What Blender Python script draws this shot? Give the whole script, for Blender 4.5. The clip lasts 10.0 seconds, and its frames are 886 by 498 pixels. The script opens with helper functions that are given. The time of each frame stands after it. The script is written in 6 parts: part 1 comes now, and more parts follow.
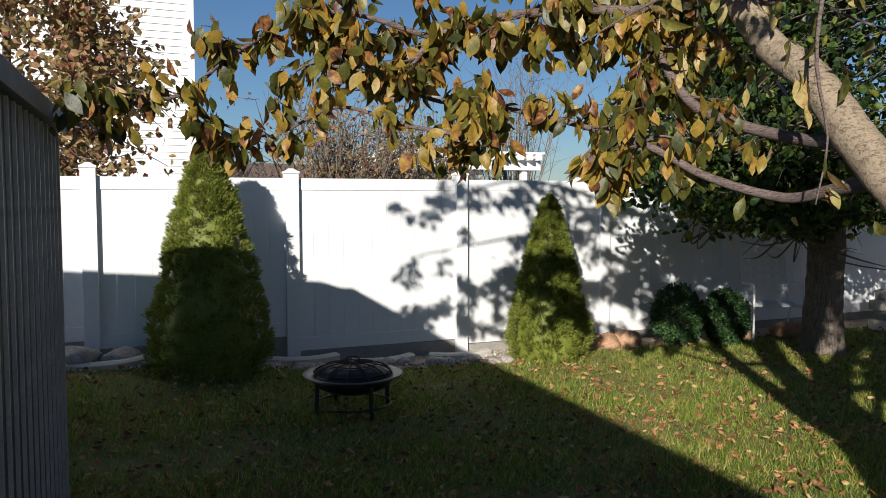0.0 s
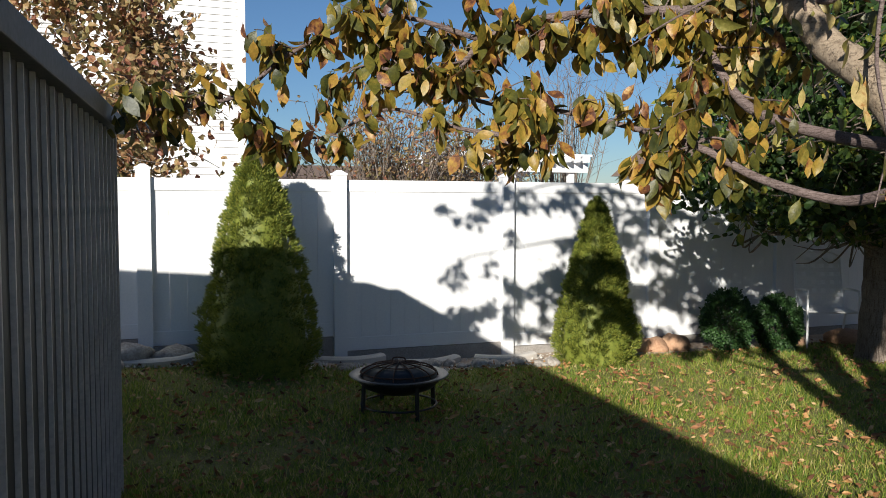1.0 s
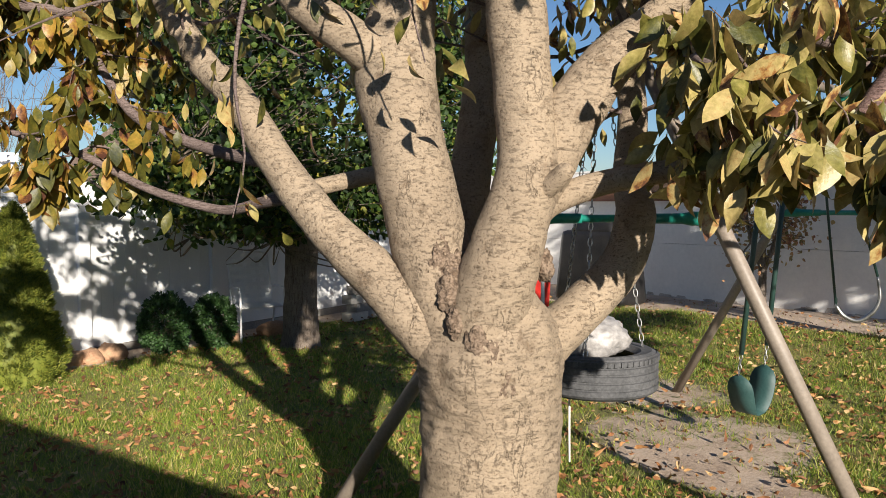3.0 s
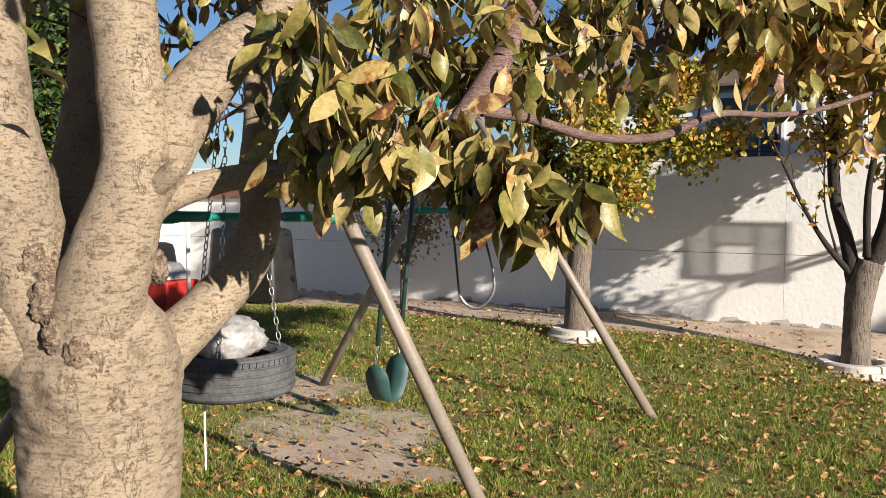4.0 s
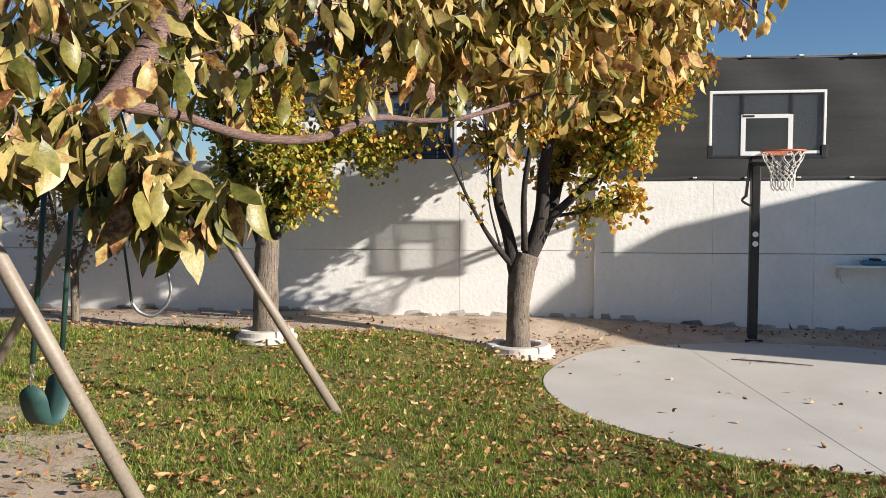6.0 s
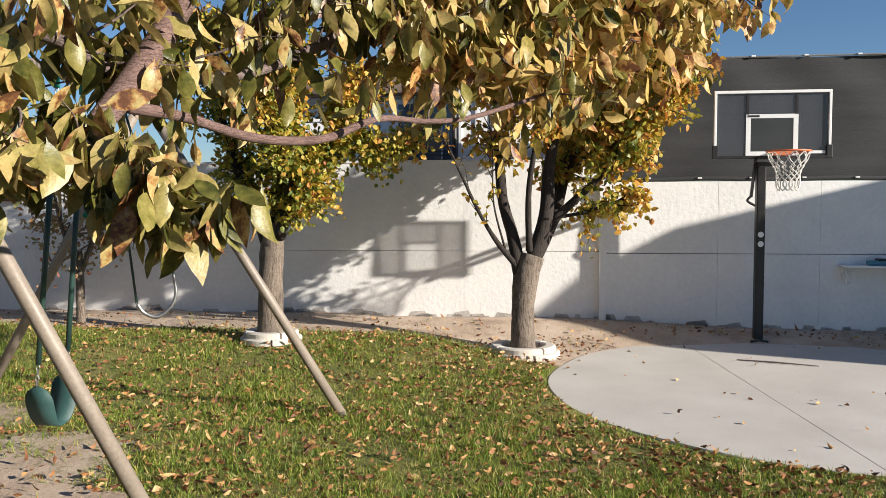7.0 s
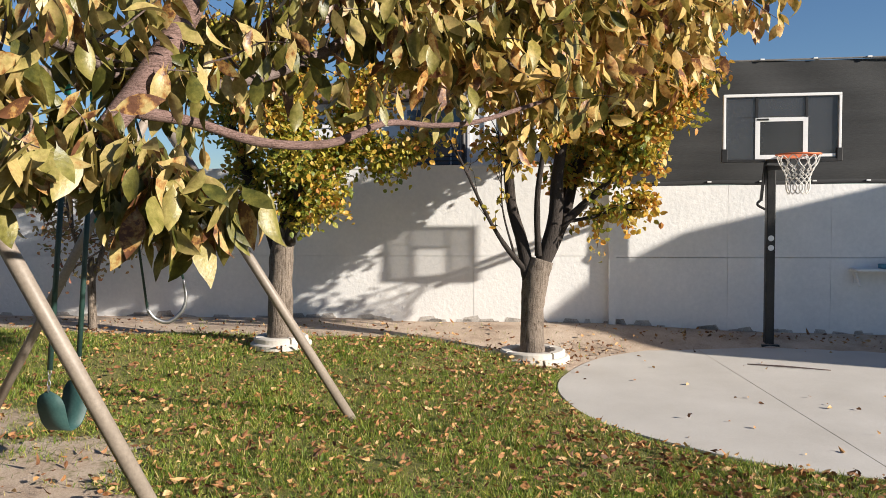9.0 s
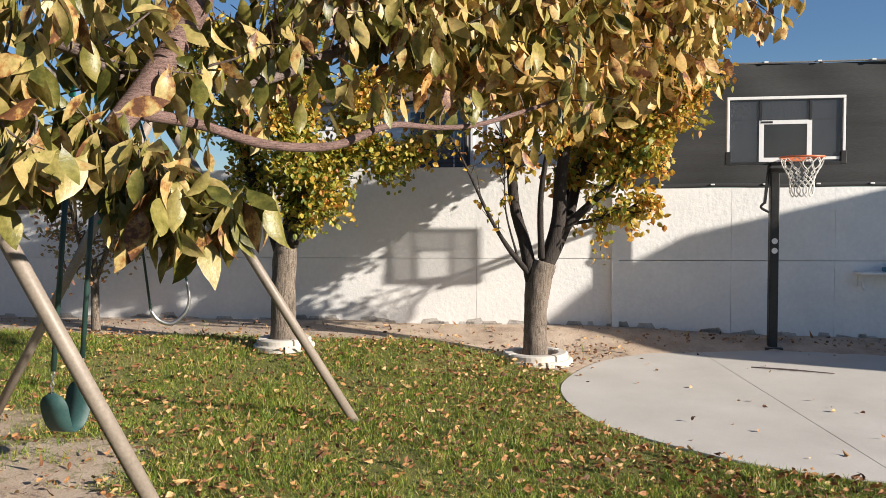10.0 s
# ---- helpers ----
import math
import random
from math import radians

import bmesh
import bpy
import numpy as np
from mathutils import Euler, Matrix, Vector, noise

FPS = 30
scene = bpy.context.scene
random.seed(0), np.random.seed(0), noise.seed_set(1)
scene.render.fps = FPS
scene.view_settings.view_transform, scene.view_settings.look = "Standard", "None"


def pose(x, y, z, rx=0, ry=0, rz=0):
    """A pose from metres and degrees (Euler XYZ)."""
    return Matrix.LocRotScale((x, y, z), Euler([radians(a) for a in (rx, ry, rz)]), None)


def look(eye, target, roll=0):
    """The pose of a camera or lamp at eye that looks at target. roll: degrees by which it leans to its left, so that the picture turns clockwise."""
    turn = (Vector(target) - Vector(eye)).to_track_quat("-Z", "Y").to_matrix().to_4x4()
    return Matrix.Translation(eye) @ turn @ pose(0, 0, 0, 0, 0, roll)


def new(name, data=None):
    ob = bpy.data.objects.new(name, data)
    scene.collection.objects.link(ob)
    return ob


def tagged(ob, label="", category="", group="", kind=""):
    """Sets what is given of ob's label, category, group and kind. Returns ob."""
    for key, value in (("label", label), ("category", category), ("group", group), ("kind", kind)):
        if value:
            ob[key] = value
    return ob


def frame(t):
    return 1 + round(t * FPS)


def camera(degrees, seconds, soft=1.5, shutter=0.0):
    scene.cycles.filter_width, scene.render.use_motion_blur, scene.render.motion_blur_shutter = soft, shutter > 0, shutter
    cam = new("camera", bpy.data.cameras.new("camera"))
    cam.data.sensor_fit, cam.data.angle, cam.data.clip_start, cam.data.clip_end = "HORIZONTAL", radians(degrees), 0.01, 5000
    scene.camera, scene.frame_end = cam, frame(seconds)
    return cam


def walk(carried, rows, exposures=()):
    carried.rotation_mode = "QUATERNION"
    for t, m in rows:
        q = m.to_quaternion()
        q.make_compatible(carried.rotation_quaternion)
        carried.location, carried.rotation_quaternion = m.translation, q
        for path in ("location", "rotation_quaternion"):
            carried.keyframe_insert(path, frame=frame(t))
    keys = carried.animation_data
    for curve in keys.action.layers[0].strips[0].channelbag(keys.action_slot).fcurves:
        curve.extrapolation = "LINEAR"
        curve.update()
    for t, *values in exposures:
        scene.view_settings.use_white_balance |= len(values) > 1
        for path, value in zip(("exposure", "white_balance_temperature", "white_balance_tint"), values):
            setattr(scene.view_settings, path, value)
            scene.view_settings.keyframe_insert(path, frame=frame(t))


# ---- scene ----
cam = camera(58.0, 10.0, 0.8)
PATH = [
    (0.0, pose(0.014, -0.072, 1.608, 86.59, 0.12, -23.08)),
    (0.5, pose(0.006, -0.078, 1.605, 86.70, -0.17, -19.92)),
    (1.0, pose(0.001, -0.075, 1.605, 86.75, -0.12, -19.82)),
    (1.5, pose(0.042, -0.085, 1.596, 86.87, 0.01, -22.59)),
    (2.0, pose(0.099, -0.141, 1.597, 87.00, -0.30, -34.33)),
    (2.2, pose(0.120, -0.178, 1.598, 87.09, -0.31, -38.90)),
    (3.3, pose(0.235, -0.315, 1.649, 86.62, 0.10, -64.34)),
    (3.5, pose(0.257, -0.339, 1.648, 86.57, -0.07, -69.29)),
    (4.0, pose(0.298, -0.391, 1.645, 86.60, -0.20, -81.06)),
    (4.5, pose(0.313, -0.444, 1.652, 86.59, -0.48, -92.05)),
    (5.0, pose(0.306, -0.501, 1.651, 86.51, -0.18, -99.98)),
    (5.5, pose(0.305, -0.530, 1.649, 86.63, 0.02, -102.41)),
    (7.0, pose(0.307, -0.533, 1.647, 86.69, 0.17, -102.02)),
    (7.5, pose(0.304, -0.538, 1.644, 86.81, 0.24, -101.84)),
    (8.0, pose(0.305, -0.544, 1.635, 86.93, 0.40, -101.66)),
    (8.5, pose(0.303, -0.543, 1.638, 87.05, 0.48, -101.50)),
    (9.0, pose(0.295, -0.541, 1.637, 87.12, 0.43, -101.32)),
    (9.5, pose(0.300, -0.535, 1.638, 87.24, 0.34, -101.20)),
    (10.0, pose(0.298, -0.537, 1.638, 87.27, 0.32, -101.12)),
]
walk(cam, PATH, [(0.0, 0.36, 5950, 11), (0.5, 0.36, 5950, 11), (1.0, 0.56, 5950, 11), (1.5, 0.78, 5950, 11), (2.2, 0.80, 6000, 11), (3.3, 0.81, 6300, 13), (4.5, 0.93, 6300, 13), (5.5, 0.93, 6150, 12), (10.0, 0.93, 6250, 13)])

# ---- light ----
world = bpy.data.worlds.new("sky")
scene.world = world
world.use_nodes = True
_wn = world.node_tree
_bg = _wn.nodes["Background"]
_sky = _wn.nodes.new("ShaderNodeTexSky")
_sky.sky_type = "NISHITA"
_sky.sun_disc = False
SUN_TRAVEL = Vector((0.625, 0.78, -0.335)).normalized()
_sky.sun_elevation = math.asin(-SUN_TRAVEL.z)
_sky.sun_rotation = math.atan2(-SUN_TRAVEL.x, -SUN_TRAVEL.y)
_sky.air_density, _sky.dust_density, _sky.ozone_density = 1.0, 0.1, 4.5
_wn.links.new(_sky.outputs[0], _bg.inputs[0])
_bg.inputs[1].default_value = 0.052
_sun = new("sun", bpy.data.lights.new("sun", "SUN"))
_sun.data.energy, _sun.data.angle, _sun.data.color = 5.0, radians(0.6), (1.0, 0.905, 0.75)
_sun.matrix_world = look((0, 0, 30), Vector((0, 0, 30)) + SUN_TRAVEL)


# ---- materials ----
def mat(name, rough=0.6, metal=0.0):
    m = bpy.data.materials.new(name)
    m.use_nodes = True
    b = m.node_tree.nodes["Principled BSDF"]
    b.inputs["Roughness"].default_value = rough
    b.inputs["Metallic"].default_value = metal
    return m, m.node_tree, b


def ramp(nt, fac, stops):
    r = nt.nodes.new("ShaderNodeValToRGB")
    while len(r.color_ramp.elements) < len(stops):
        r.color_ramp.elements.new(0.5)
    for e, (p, col) in zip(r.color_ramp.elements, stops):
        e.position, e.color = p, (*col, 1)
    nt.links.new(fac, r.inputs[0])
    return r.outputs[0]


def coords(nt, scale=(1, 1, 1)):
    tc = nt.nodes.new("ShaderNodeTexCoord")
    mp = nt.nodes.new("ShaderNodeMapping")
    mp.inputs["Scale"].default_value = scale
    nt.links.new(tc.outputs["Object"], mp.inputs[0])
    return mp.outputs[0]


def noisy(nt, scale, detail=6.0, rough=0.6, vec=None):
    n = nt.nodes.new("ShaderNodeTexNoise")
    n.inputs["Scale"].default_value = scale
    n.inputs["Detail"].default_value = detail
    n.inputs["Roughness"].default_value = rough
    if vec is not None:
        nt.links.new(vec, n.inputs["Vector"])
    return n.outputs["Fac"]


def mixed(nt, fac, a, b, mode="MIX"):
    n = nt.nodes.new("ShaderNodeMix")
    n.data_type, n.blend_type = "RGBA", mode
    for i, v in ((0, fac), (6, a), (7, b)):
        if isinstance(v, (int, float)):
            n.inputs[i].default_value = v
        elif isinstance(v, tuple):
            n.inputs[i].default_value = (*v, 1)
        else:
            nt.links.new(v, n.inputs[i])
    return n.outputs[2]


def bump(nt, b, height, strength, dist):
    n = nt.nodes.new("ShaderNodeBump")
    n.inputs["Strength"].default_value = strength
    n.inputs["Distance"].default_value = dist
    nt.links.new(height, n.inputs["Height"])
    nt.links.new(n.outputs[0], b.inputs["Normal"])
    return n


def grainy(name, dark, light, big=1.5, fine=40.0, rough=0.7, metal=0.0, bumps=0.3, depth=0.004, stretch=(1, 1, 1)):
    """A surface with two scales of tone and a fine relief."""
    m, nt, b = mat(name, rough, metal)
    v = coords(nt, stretch)
    n1, n2 = noisy(nt, big, 5, 0.6, v), noisy(nt, fine, 4, 0.65, v)
    f = mixed(nt, 0.5, n1, n2)
    c = ramp(nt, f, [(0.36, dark), (0.64, light)])
    nt.links.new(c, b.inputs["Base Color"])
    rr = nt.nodes.new("ShaderNodeMapRange")
    rr.inputs[3].default_value, rr.inputs[4].default_value = max(0.05, rough - 0.12), min(1, rough + 0.12)
    nt.links.new(n1, rr.inputs[0])
    nt.links.new(rr.outputs[0], b.inputs["Roughness"])
    bump(nt, b, n2, bumps, depth)
    return m


def leafy(name, stops, trans=0.35, rough=0.5, blotch=0.17):
    """Leaves: each island takes its own tone from the ramp."""
    m, nt, b = mat(name, rough)
    geo = nt.nodes.new("ShaderNodeNewGeometry")
    v = coords(nt)
    blot = nt.nodes.new("ShaderNodeMapRange")
    blot.inputs[1].default_value, blot.inputs[2].default_value = 0.3, 0.7
    blot.inputs[3].default_value, blot.inputs[4].default_value = -blotch, blotch
    nt.links.new(noisy(nt, 22.0, 4, 0.65, v), blot.inputs[0])
    add = nt.nodes.new("ShaderNodeMath")
    add.operation, add.use_clamp = "ADD", True
    nt.links.new(geo.outputs["Random Per Island"], add.inputs[0])
    nt.links.new(blot.outputs[0], add.inputs[1])
    c = ramp(nt, add.outputs[0], stops)
    n = noisy(nt, 60.0, 4, 0.65, v)
    bump(nt, b, n, 0.5, 0.004)
    c = mixed(nt, 0.55, c, ramp(nt, n, [(0.35, (0.45, 0.42, 0.35)), (0.65, (1.0, 1.0, 1.0))]), "MULTIPLY")
    nt.links.new(c, b.inputs["Base Color"])
    tr = nt.nodes.new("ShaderNodeBsdfTranslucent")
    nt.links.new(c, tr.inputs[0])
    mx = nt.nodes.new("ShaderNodeMixShader")
    mx.inputs[0].default_value = trans
    out = nt.nodes["Material Output"]
    nt.links.new(b.outputs[0], mx.inputs[1])
    nt.links.new(tr.outputs[0], mx.inputs[2])
    nt.links.new(mx.outputs[0], out.inputs[0])
    return m


def barky(name, dark, light, rings=1.0, scale=1.0, run=(0.45, 0.45, 5.0), relief=0.010):
    """Bark: mottled plates, thin broken lines along the run, darker flakes, fine grain and crevice shade as specks."""
    m, nt, b = mat(name, 0.9)
    v = coords(nt)
    n1 = noisy(nt, 2.2 * scale, 6, 0.62, v)
    n2 = noisy(nt, 20.0 * scale, 6, 0.66, coords(nt, run))
    n3 = noisy(nt, 80.0 * scale, 4, 0.7, v)
    n4 = noisy(nt, 7.5 * scale, 9, 0.75, v)
    half = tuple(0.5 * (p + q) for p, q in zip(light, dark))
    tone = ramp(nt, mixed(nt, 0.4, n1, n3), [(0.37, half), (0.60, light)])
    lines = ramp(nt, n2, [(0.38, (0.55, 0.49, 0.43)), (0.47, (1, 1, 1))])
    # fine dark specks put the shade of crevices into the colour
    speck = ramp(nt, noisy(nt, 46.0 * scale, 5, 0.7, coords(nt, (1, 1, 1.6))), [(0.38, (0.55, 0.50, 0.45)), (0.50, (1, 1, 1))])
    flake = ramp(nt, n4, [(0.60, (1, 1, 1)), (0.66, (0.66, 0.60, 0.54))])
    c = mixed(nt, rings, tone, lines, "MULTIPLY")
    c = mixed(nt, 0.8, mixed(nt, 0.85, c, speck, "MULTIPLY"), flake, "MULTIPLY")
    nt.links.new(c, b.inputs["Base Color"])
    h = mixed(nt, 0.4, mixed(nt, 0.5, n2, lines), mixed(nt, 0.5, speck, n4))
    bump(nt, b, h, 1.0, relief)
    return m


def ringed_bark(name, dark, light):
    """Smooth fruit-tree bark: cloudy tan ground, faint broken rings, small pits and a few flaked places."""
    m, nt, b = mat(name, 0.92)
    v = coords(nt)
    cloud = noisy(nt, 2.6, 7, 0.62, v)
    fine = noisy(nt, 95.0, 5, 0.72, v)
    flakes = noisy(nt, 9.0, 9, 0.72, v)
    ring = noisy(nt, 40.0, 9, 0.78, coords(nt, (0.62, 0.62, 2.0)))
    half = tuple(0.45 * p + 0.55 * q for p, q in zip(dark, light))
    c = ramp(nt, mixed(nt, 0.35, cloud, fine), [(0.36, half), (0.62, light)])
    lines = ramp(nt, ring, [(0.31, (0.56, 0.48, 0.40)), (0.38, (0.88, 0.84, 0.79)), (0.46, (1, 1, 1)), (0.70, (0.95, 0.93, 0.90))])
    where = ramp(nt, noisy(nt, 3.4, 3, 0.5, v), [(0.36, (0.3, 0.3, 0.3)), (0.62, (0.95, 0.95, 0.95))])
    c = mixed(nt, where, c, mixed(nt, 1.0, c, lines, "MULTIPLY"))
    # pit shade is coloured in, dark where the fine relief sinks
    pits = ramp(nt, fine, [(0.36, (0.36, 0.30, 0.24)), (0.45, (1, 1, 1))])
    worn = ramp(nt, flakes, [(0.57, (1, 1, 1)), (0.66, (0.66, 0.59, 0.52))])
    c = mixed(nt, 0.7, mixed(nt, 0.75, c, pits, "MULTIPLY"), worn, "MULTIPLY")
    split = ramp(nt, noisy(nt, 4.2, 6, 0.62, coords(nt, (2.0, 2.0, 0.7))), [(0.594, (1, 1, 1)), (0.600, (0.42, 0.35, 0.28)), (0.606, (1, 1, 1))])
    c = mixed(nt, 0.5, c, split, "MULTIPLY")
    nt.links.new(c, b.inputs["Base Color"])
    tall = mixed(nt, 0.5, mixed(nt, 0.5, lines, ring), mixed(nt, 0.45, worn, mixed(nt, 0.5, flakes, fine)))
    bump(nt, b, mixed(nt, 0.22, tall, split), 1.0, 0.05)
    return m


M_VINYL = grainy("white_vinyl", (0.74, 0.75, 0.76), (0.83, 0.83, 0.82), 0.8, 60, 0.38, 0, 0.05, 0.001)
M_BOARD = grainy("concrete_gravel_board", (0.22, 0.20, 0.18), (0.38, 0.36, 0.33), 3, 70, 0.9, 0, 0.4, 0.004)
M_WALL = grainy("white_painted_block", (0.73, 0.73, 0.72), (0.84, 0.83, 0.81), 2.3, 17, 0.8, 0, 0.45, 0.012)
M_WALL_LOW = grainy("worn_wall_foot", (0.30, 0.26, 0.22), (0.62, 0.60, 0.57), 5, 60, 0.9, 0, 0.6, 0.01)
M_SCREEN = grainy("dark_shade_cloth", (0.018, 0.019, 0.020), (0.045, 0.046, 0.047), 2.2, 120, 0.85, 0, 0.5, 0.004, (0.15, 0.15, 3))
M_CONCRETE = grainy("patio_concrete", (0.47, 0.44, 0.395), (0.60, 0.57, 0.525), 1.2, 110, 0.8, 0, 0.25, 0.002)
M_EDGER = grainy("cast_concrete_edging", (0.50, 0.46, 0.40), (0.66, 0.62, 0.56), 4, 80, 0.85, 0, 0.3, 0.003)
M_ROCK = grainy("river_rock", (0.22, 0.19, 0.16), (0.50, 0.46, 0.40), 5, 40, 0.85, 0, 0.5, 0.008)
M_SAND = grainy("sandstone", (0.30, 0.16, 0.09), (0.52, 0.33, 0.20), 4, 40, 0.9, 0, 0.6, 0.01)
M_BARK = ringed_bark("grey_tan_bark", (0.125, 0.092, 0.062), (0.41, 0.322, 0.226))
M_BARK_DARK = barky("dark_twig_bark", (0.07, 0.05, 0.045), (0.20, 0.15, 0.135), 0.7, 2.2)
M_BARK_RED = barky("reddish_young_bark", (0.06, 0.033, 0.03), (0.23, 0.145, 0.125), 0.5, 2.6)
# Limb bark taken down to near black: the crowns' shade is in the colour.
M_BARK_SHADED = barky("shade_darkened_limb_bark", (0.010, 0.008, 0.007), (0.048, 0.037, 0.031), 0.8, 2.0, (2.0, 2.0, 0.4), 0.02)
M_BARK_ROUGH = barky("furrowed_brown_bark", (0.04, 0.03, 0.024), (0.27, 0.22, 0.175), 1.0, 1.4, (2.6, 2.6, 0.30), 0.03)
M_BARK_FLAKE = barky("rough_brown_bark", (0.08, 0.055, 0.04), (0.30, 0.22, 0.155), 0.8, 2.0, (1, 1, 1), 0.02)
M_LEAF = leafy("autumn_fruit_leaf", [(0.0, (0.07, 0.078, 0.016)), (0.28, (0.21, 0.195, 0.042)), (0.56, (0.40, 0.335, 0.11)), (0.84, (0.56, 0.43, 0.18)), (0.94, (0.42, 0.22, 0.07)), (1.0, (0.16, 0.07, 0.035))], 0.20, 0.40, 0.2)
M_LEAF_GOLD = leafy("golden_fruit_leaf", [(0.0, (0.12, 0.11, 0.025)), (0.2, (0.36, 0.29, 0.06)), (0.48, (0.66, 0.48, 0.16)), (0.78, (0.74, 0.50, 0.19)), (0.92, (0.52, 0.25, 0.07)), (1.0, (0.20, 0.08, 0.04))], 0.28, 0.45, 0.2)
M_LEAF_BROWN = leafy("browning_fruit_leaf", [(0.0, (0.04, 0.05, 0.012)), (0.3, (0.14, 0.135, 0.022)), (0.55, (0.34, 0.25, 0.04)), (0.80, (0.50, 0.30, 0.055)), (0.93, (0.30, 0.13, 0.045)), (1.0, (0.12, 0.05, 0.03))], 0.32, 0.42)
M_LEAF_GREEN = leafy("dark_green_leaf", [(0.0, (0.014, 0.035, 0.008)), (0.5, (0.045, 0.095, 0.016)), (0.84, (0.12, 0.19, 0.03)), (1.0, (0.34, 0.32, 0.045))], 0.34, 0.62)
M_LEAF_YELLOW = leafy("yellow_green_leaf", [(0.0, (0.10, 0.16, 0.025)), (0.35, (0.28, 0.30, 0.035)), (0.7, (0.58, 0.48, 0.06)), (1.0, (0.50, 0.28, 0.05))])
M_LEAF_ORANGE = leafy("orange_yellow_leaf", [(0.0, (0.24, 0.24, 0.04)), (0.3, (0.58, 0.45, 0.06)), (0.7, (0.76, 0.44, 0.07)), (1.0, (0.56, 0.21, 0.05))])
M_LEAF_RUST = leafy("rusty_leaf", [(0.0, (0.20, 0.19, 0.07)), (0.4, (0.50, 0.37, 0.17)), (0.75, (0.52, 0.30, 0.15)), (1.0, (0.30, 0.12, 0.08))], 0.4)
M_FALLEN = leafy("fallen_leaf", [(0.0, (0.10, 0.045, 0.022)), (0.4, (0.30, 0.13, 0.05)), (0.72, (0.50, 0.26, 0.09)), (1.0, (0.62, 0.44, 0.22))], 0.12, 0.7)
M_NEEDLE = leafy("spruce_needle", [(0.0, (0.07, 0.11, 0.018)), (0.5, (0.21, 0.26, 0.035)), (1.0, (0.42, 0.42, 0.07))], 0.30, 0.6)
M_BOX = leafy("boxwood_leaf", [(0.0, (0.02, 0.06, 0.015)), (1.0, (0.07, 0.15, 0.04))], 0.2, 0.5)
M_BLADE = leafy("grass_blade", [(0.0, (0.10, 0.20, 0.025)), (0.5, (0.26, 0.37, 0.04)), (0.8, (0.48, 0.48, 0.08)), (1.0, (0.72, 0.56, 0.26))], 0.42, 0.55)
M_SHED = grainy("dark_blue_grey_steel", (0.007, 0.009, 0.012), (0.016, 0.019, 0.024), 1.5, 30, 0.55, 0.0, 0.2, 0.003)
M_SHED_RAIL = grainy("dull_grey_rail", (0.09, 0.095, 0.105), (0.17, 0.175, 0.185), 4, 50, 0.6, 0.0, 0.2, 0.003)
# Ribs much paler than the near-black sheet between them.
M_SHED_RIB = grainy("pale_rib_edge", (0.32, 0.315, 0.31), (0.52, 0.51, 0.49), 6, 50, 0.5, 0.0, 0.2, 0.003)
M_TAN = grainy("tan_painted_steel", (0.19, 0.155, 0.125), (0.29, 0.245, 0.20), 4, 60, 0.5, 0.0, 0.15, 0.001)
M_GREEN = grainy("green_painted_steel", (0.01, 0.16, 0.12), (0.02, 0.26, 0.20), 5, 50, 0.4, 0.0, 0.1, 0.001)
M_SEAT = grainy("dark_green_rubber", (0.014, 0.05, 0.048), (0.034, 0.085, 0.08), 8, 60, 0.55, 0.0, 0.2, 0.001)
M_CHAIN = grainy("zinc_chain", (0.25, 0.25, 0.25), (0.5, 0.5, 0.5), 20, 90, 0.4, 0.9, 0.1, 0.001)
M_CHAIN_SLEEVE = grainy("dark_green_chain_sleeve", (0.012, 0.035, 0.03), (0.025, 0.06, 0.05), 9, 60, 0.45, 0.0, 0.1, 0.001)
M_TYRE = grainy("weathered_tyre", (0.045, 0.047, 0.05), (0.12, 0.12, 0.125), 6, 60, 0.85, 0.0, 0.4, 0.003)
M_BLACK = grainy("black_painted_steel", (0.012, 0.012, 0.013), (0.035, 0.033, 0.032), 6, 60, 0.45, 0.3, 0.15, 0.001)
M_STEEL = grainy("brushed_steel_rim", (0.30, 0.29, 0.28), (0.48, 0.46, 0.44), 6, 80, 0.4, 0.7, 0.15, 0.001)
M_DULL = grainy("sooty_steel", (0.13, 0.125, 0.12), (0.27, 0.26, 0.25), 6, 80, 0.5, 0.5, 0.15, 0.001)
M_RUST = grainy("rusty_mesh", (0.05, 0.028, 0.018), (0.14, 0.075, 0.045), 9, 80, 0.8, 0.3, 0.3, 0.002)
M_WHITE = grainy("white_paint", (0.72, 0.72, 0.72), (0.82, 0.82, 0.81), 2, 60, 0.45, 0, 0.05, 0.001)
M_RED = grainy("red_plastic", (0.42, 0.02, 0.015), (0.60, 0.04, 0.03), 3, 60, 0.4, 0, 0.05, 0.001)
M_ORANGE = grainy("orange_rim_paint", (0.55, 0.12, 0.04), (0.70, 0.20, 0.08), 9, 60, 0.45, 0, 0.1, 0.001)
M_NET = grainy("white_nylon_net", (0.62, 0.60, 0.56), (0.78, 0.76, 0.72), 20, 90, 0.8, 0, 0.2, 0.001)
M_PALE = grainy("pale_plastic_sack", (0.20, 0.19, 0.185), (0.50, 0.48, 0.465), 9, 30, 0.5, 0, 0.3, 0.004)
M_SIDING = grainy("white_siding", (0.70, 0.70, 0.69), (0.80, 0.80, 0.79), 1, 40, 0.55, 0, 0.1, 0.002)
M_SHINGLE = grainy("brown_shingle", (0.12, 0.085, 0.065), (0.24, 0.17, 0.13), 2, 40, 0.9, 0, 0.5, 0.006)
M_TIMBER = grainy("red_brown_timber", (0.12, 0.05, 0.03), (0.24, 0.11, 0.06), 2, 50, 0.7, 0, 0.2, 0.002, (0.2, 0.2, 4))
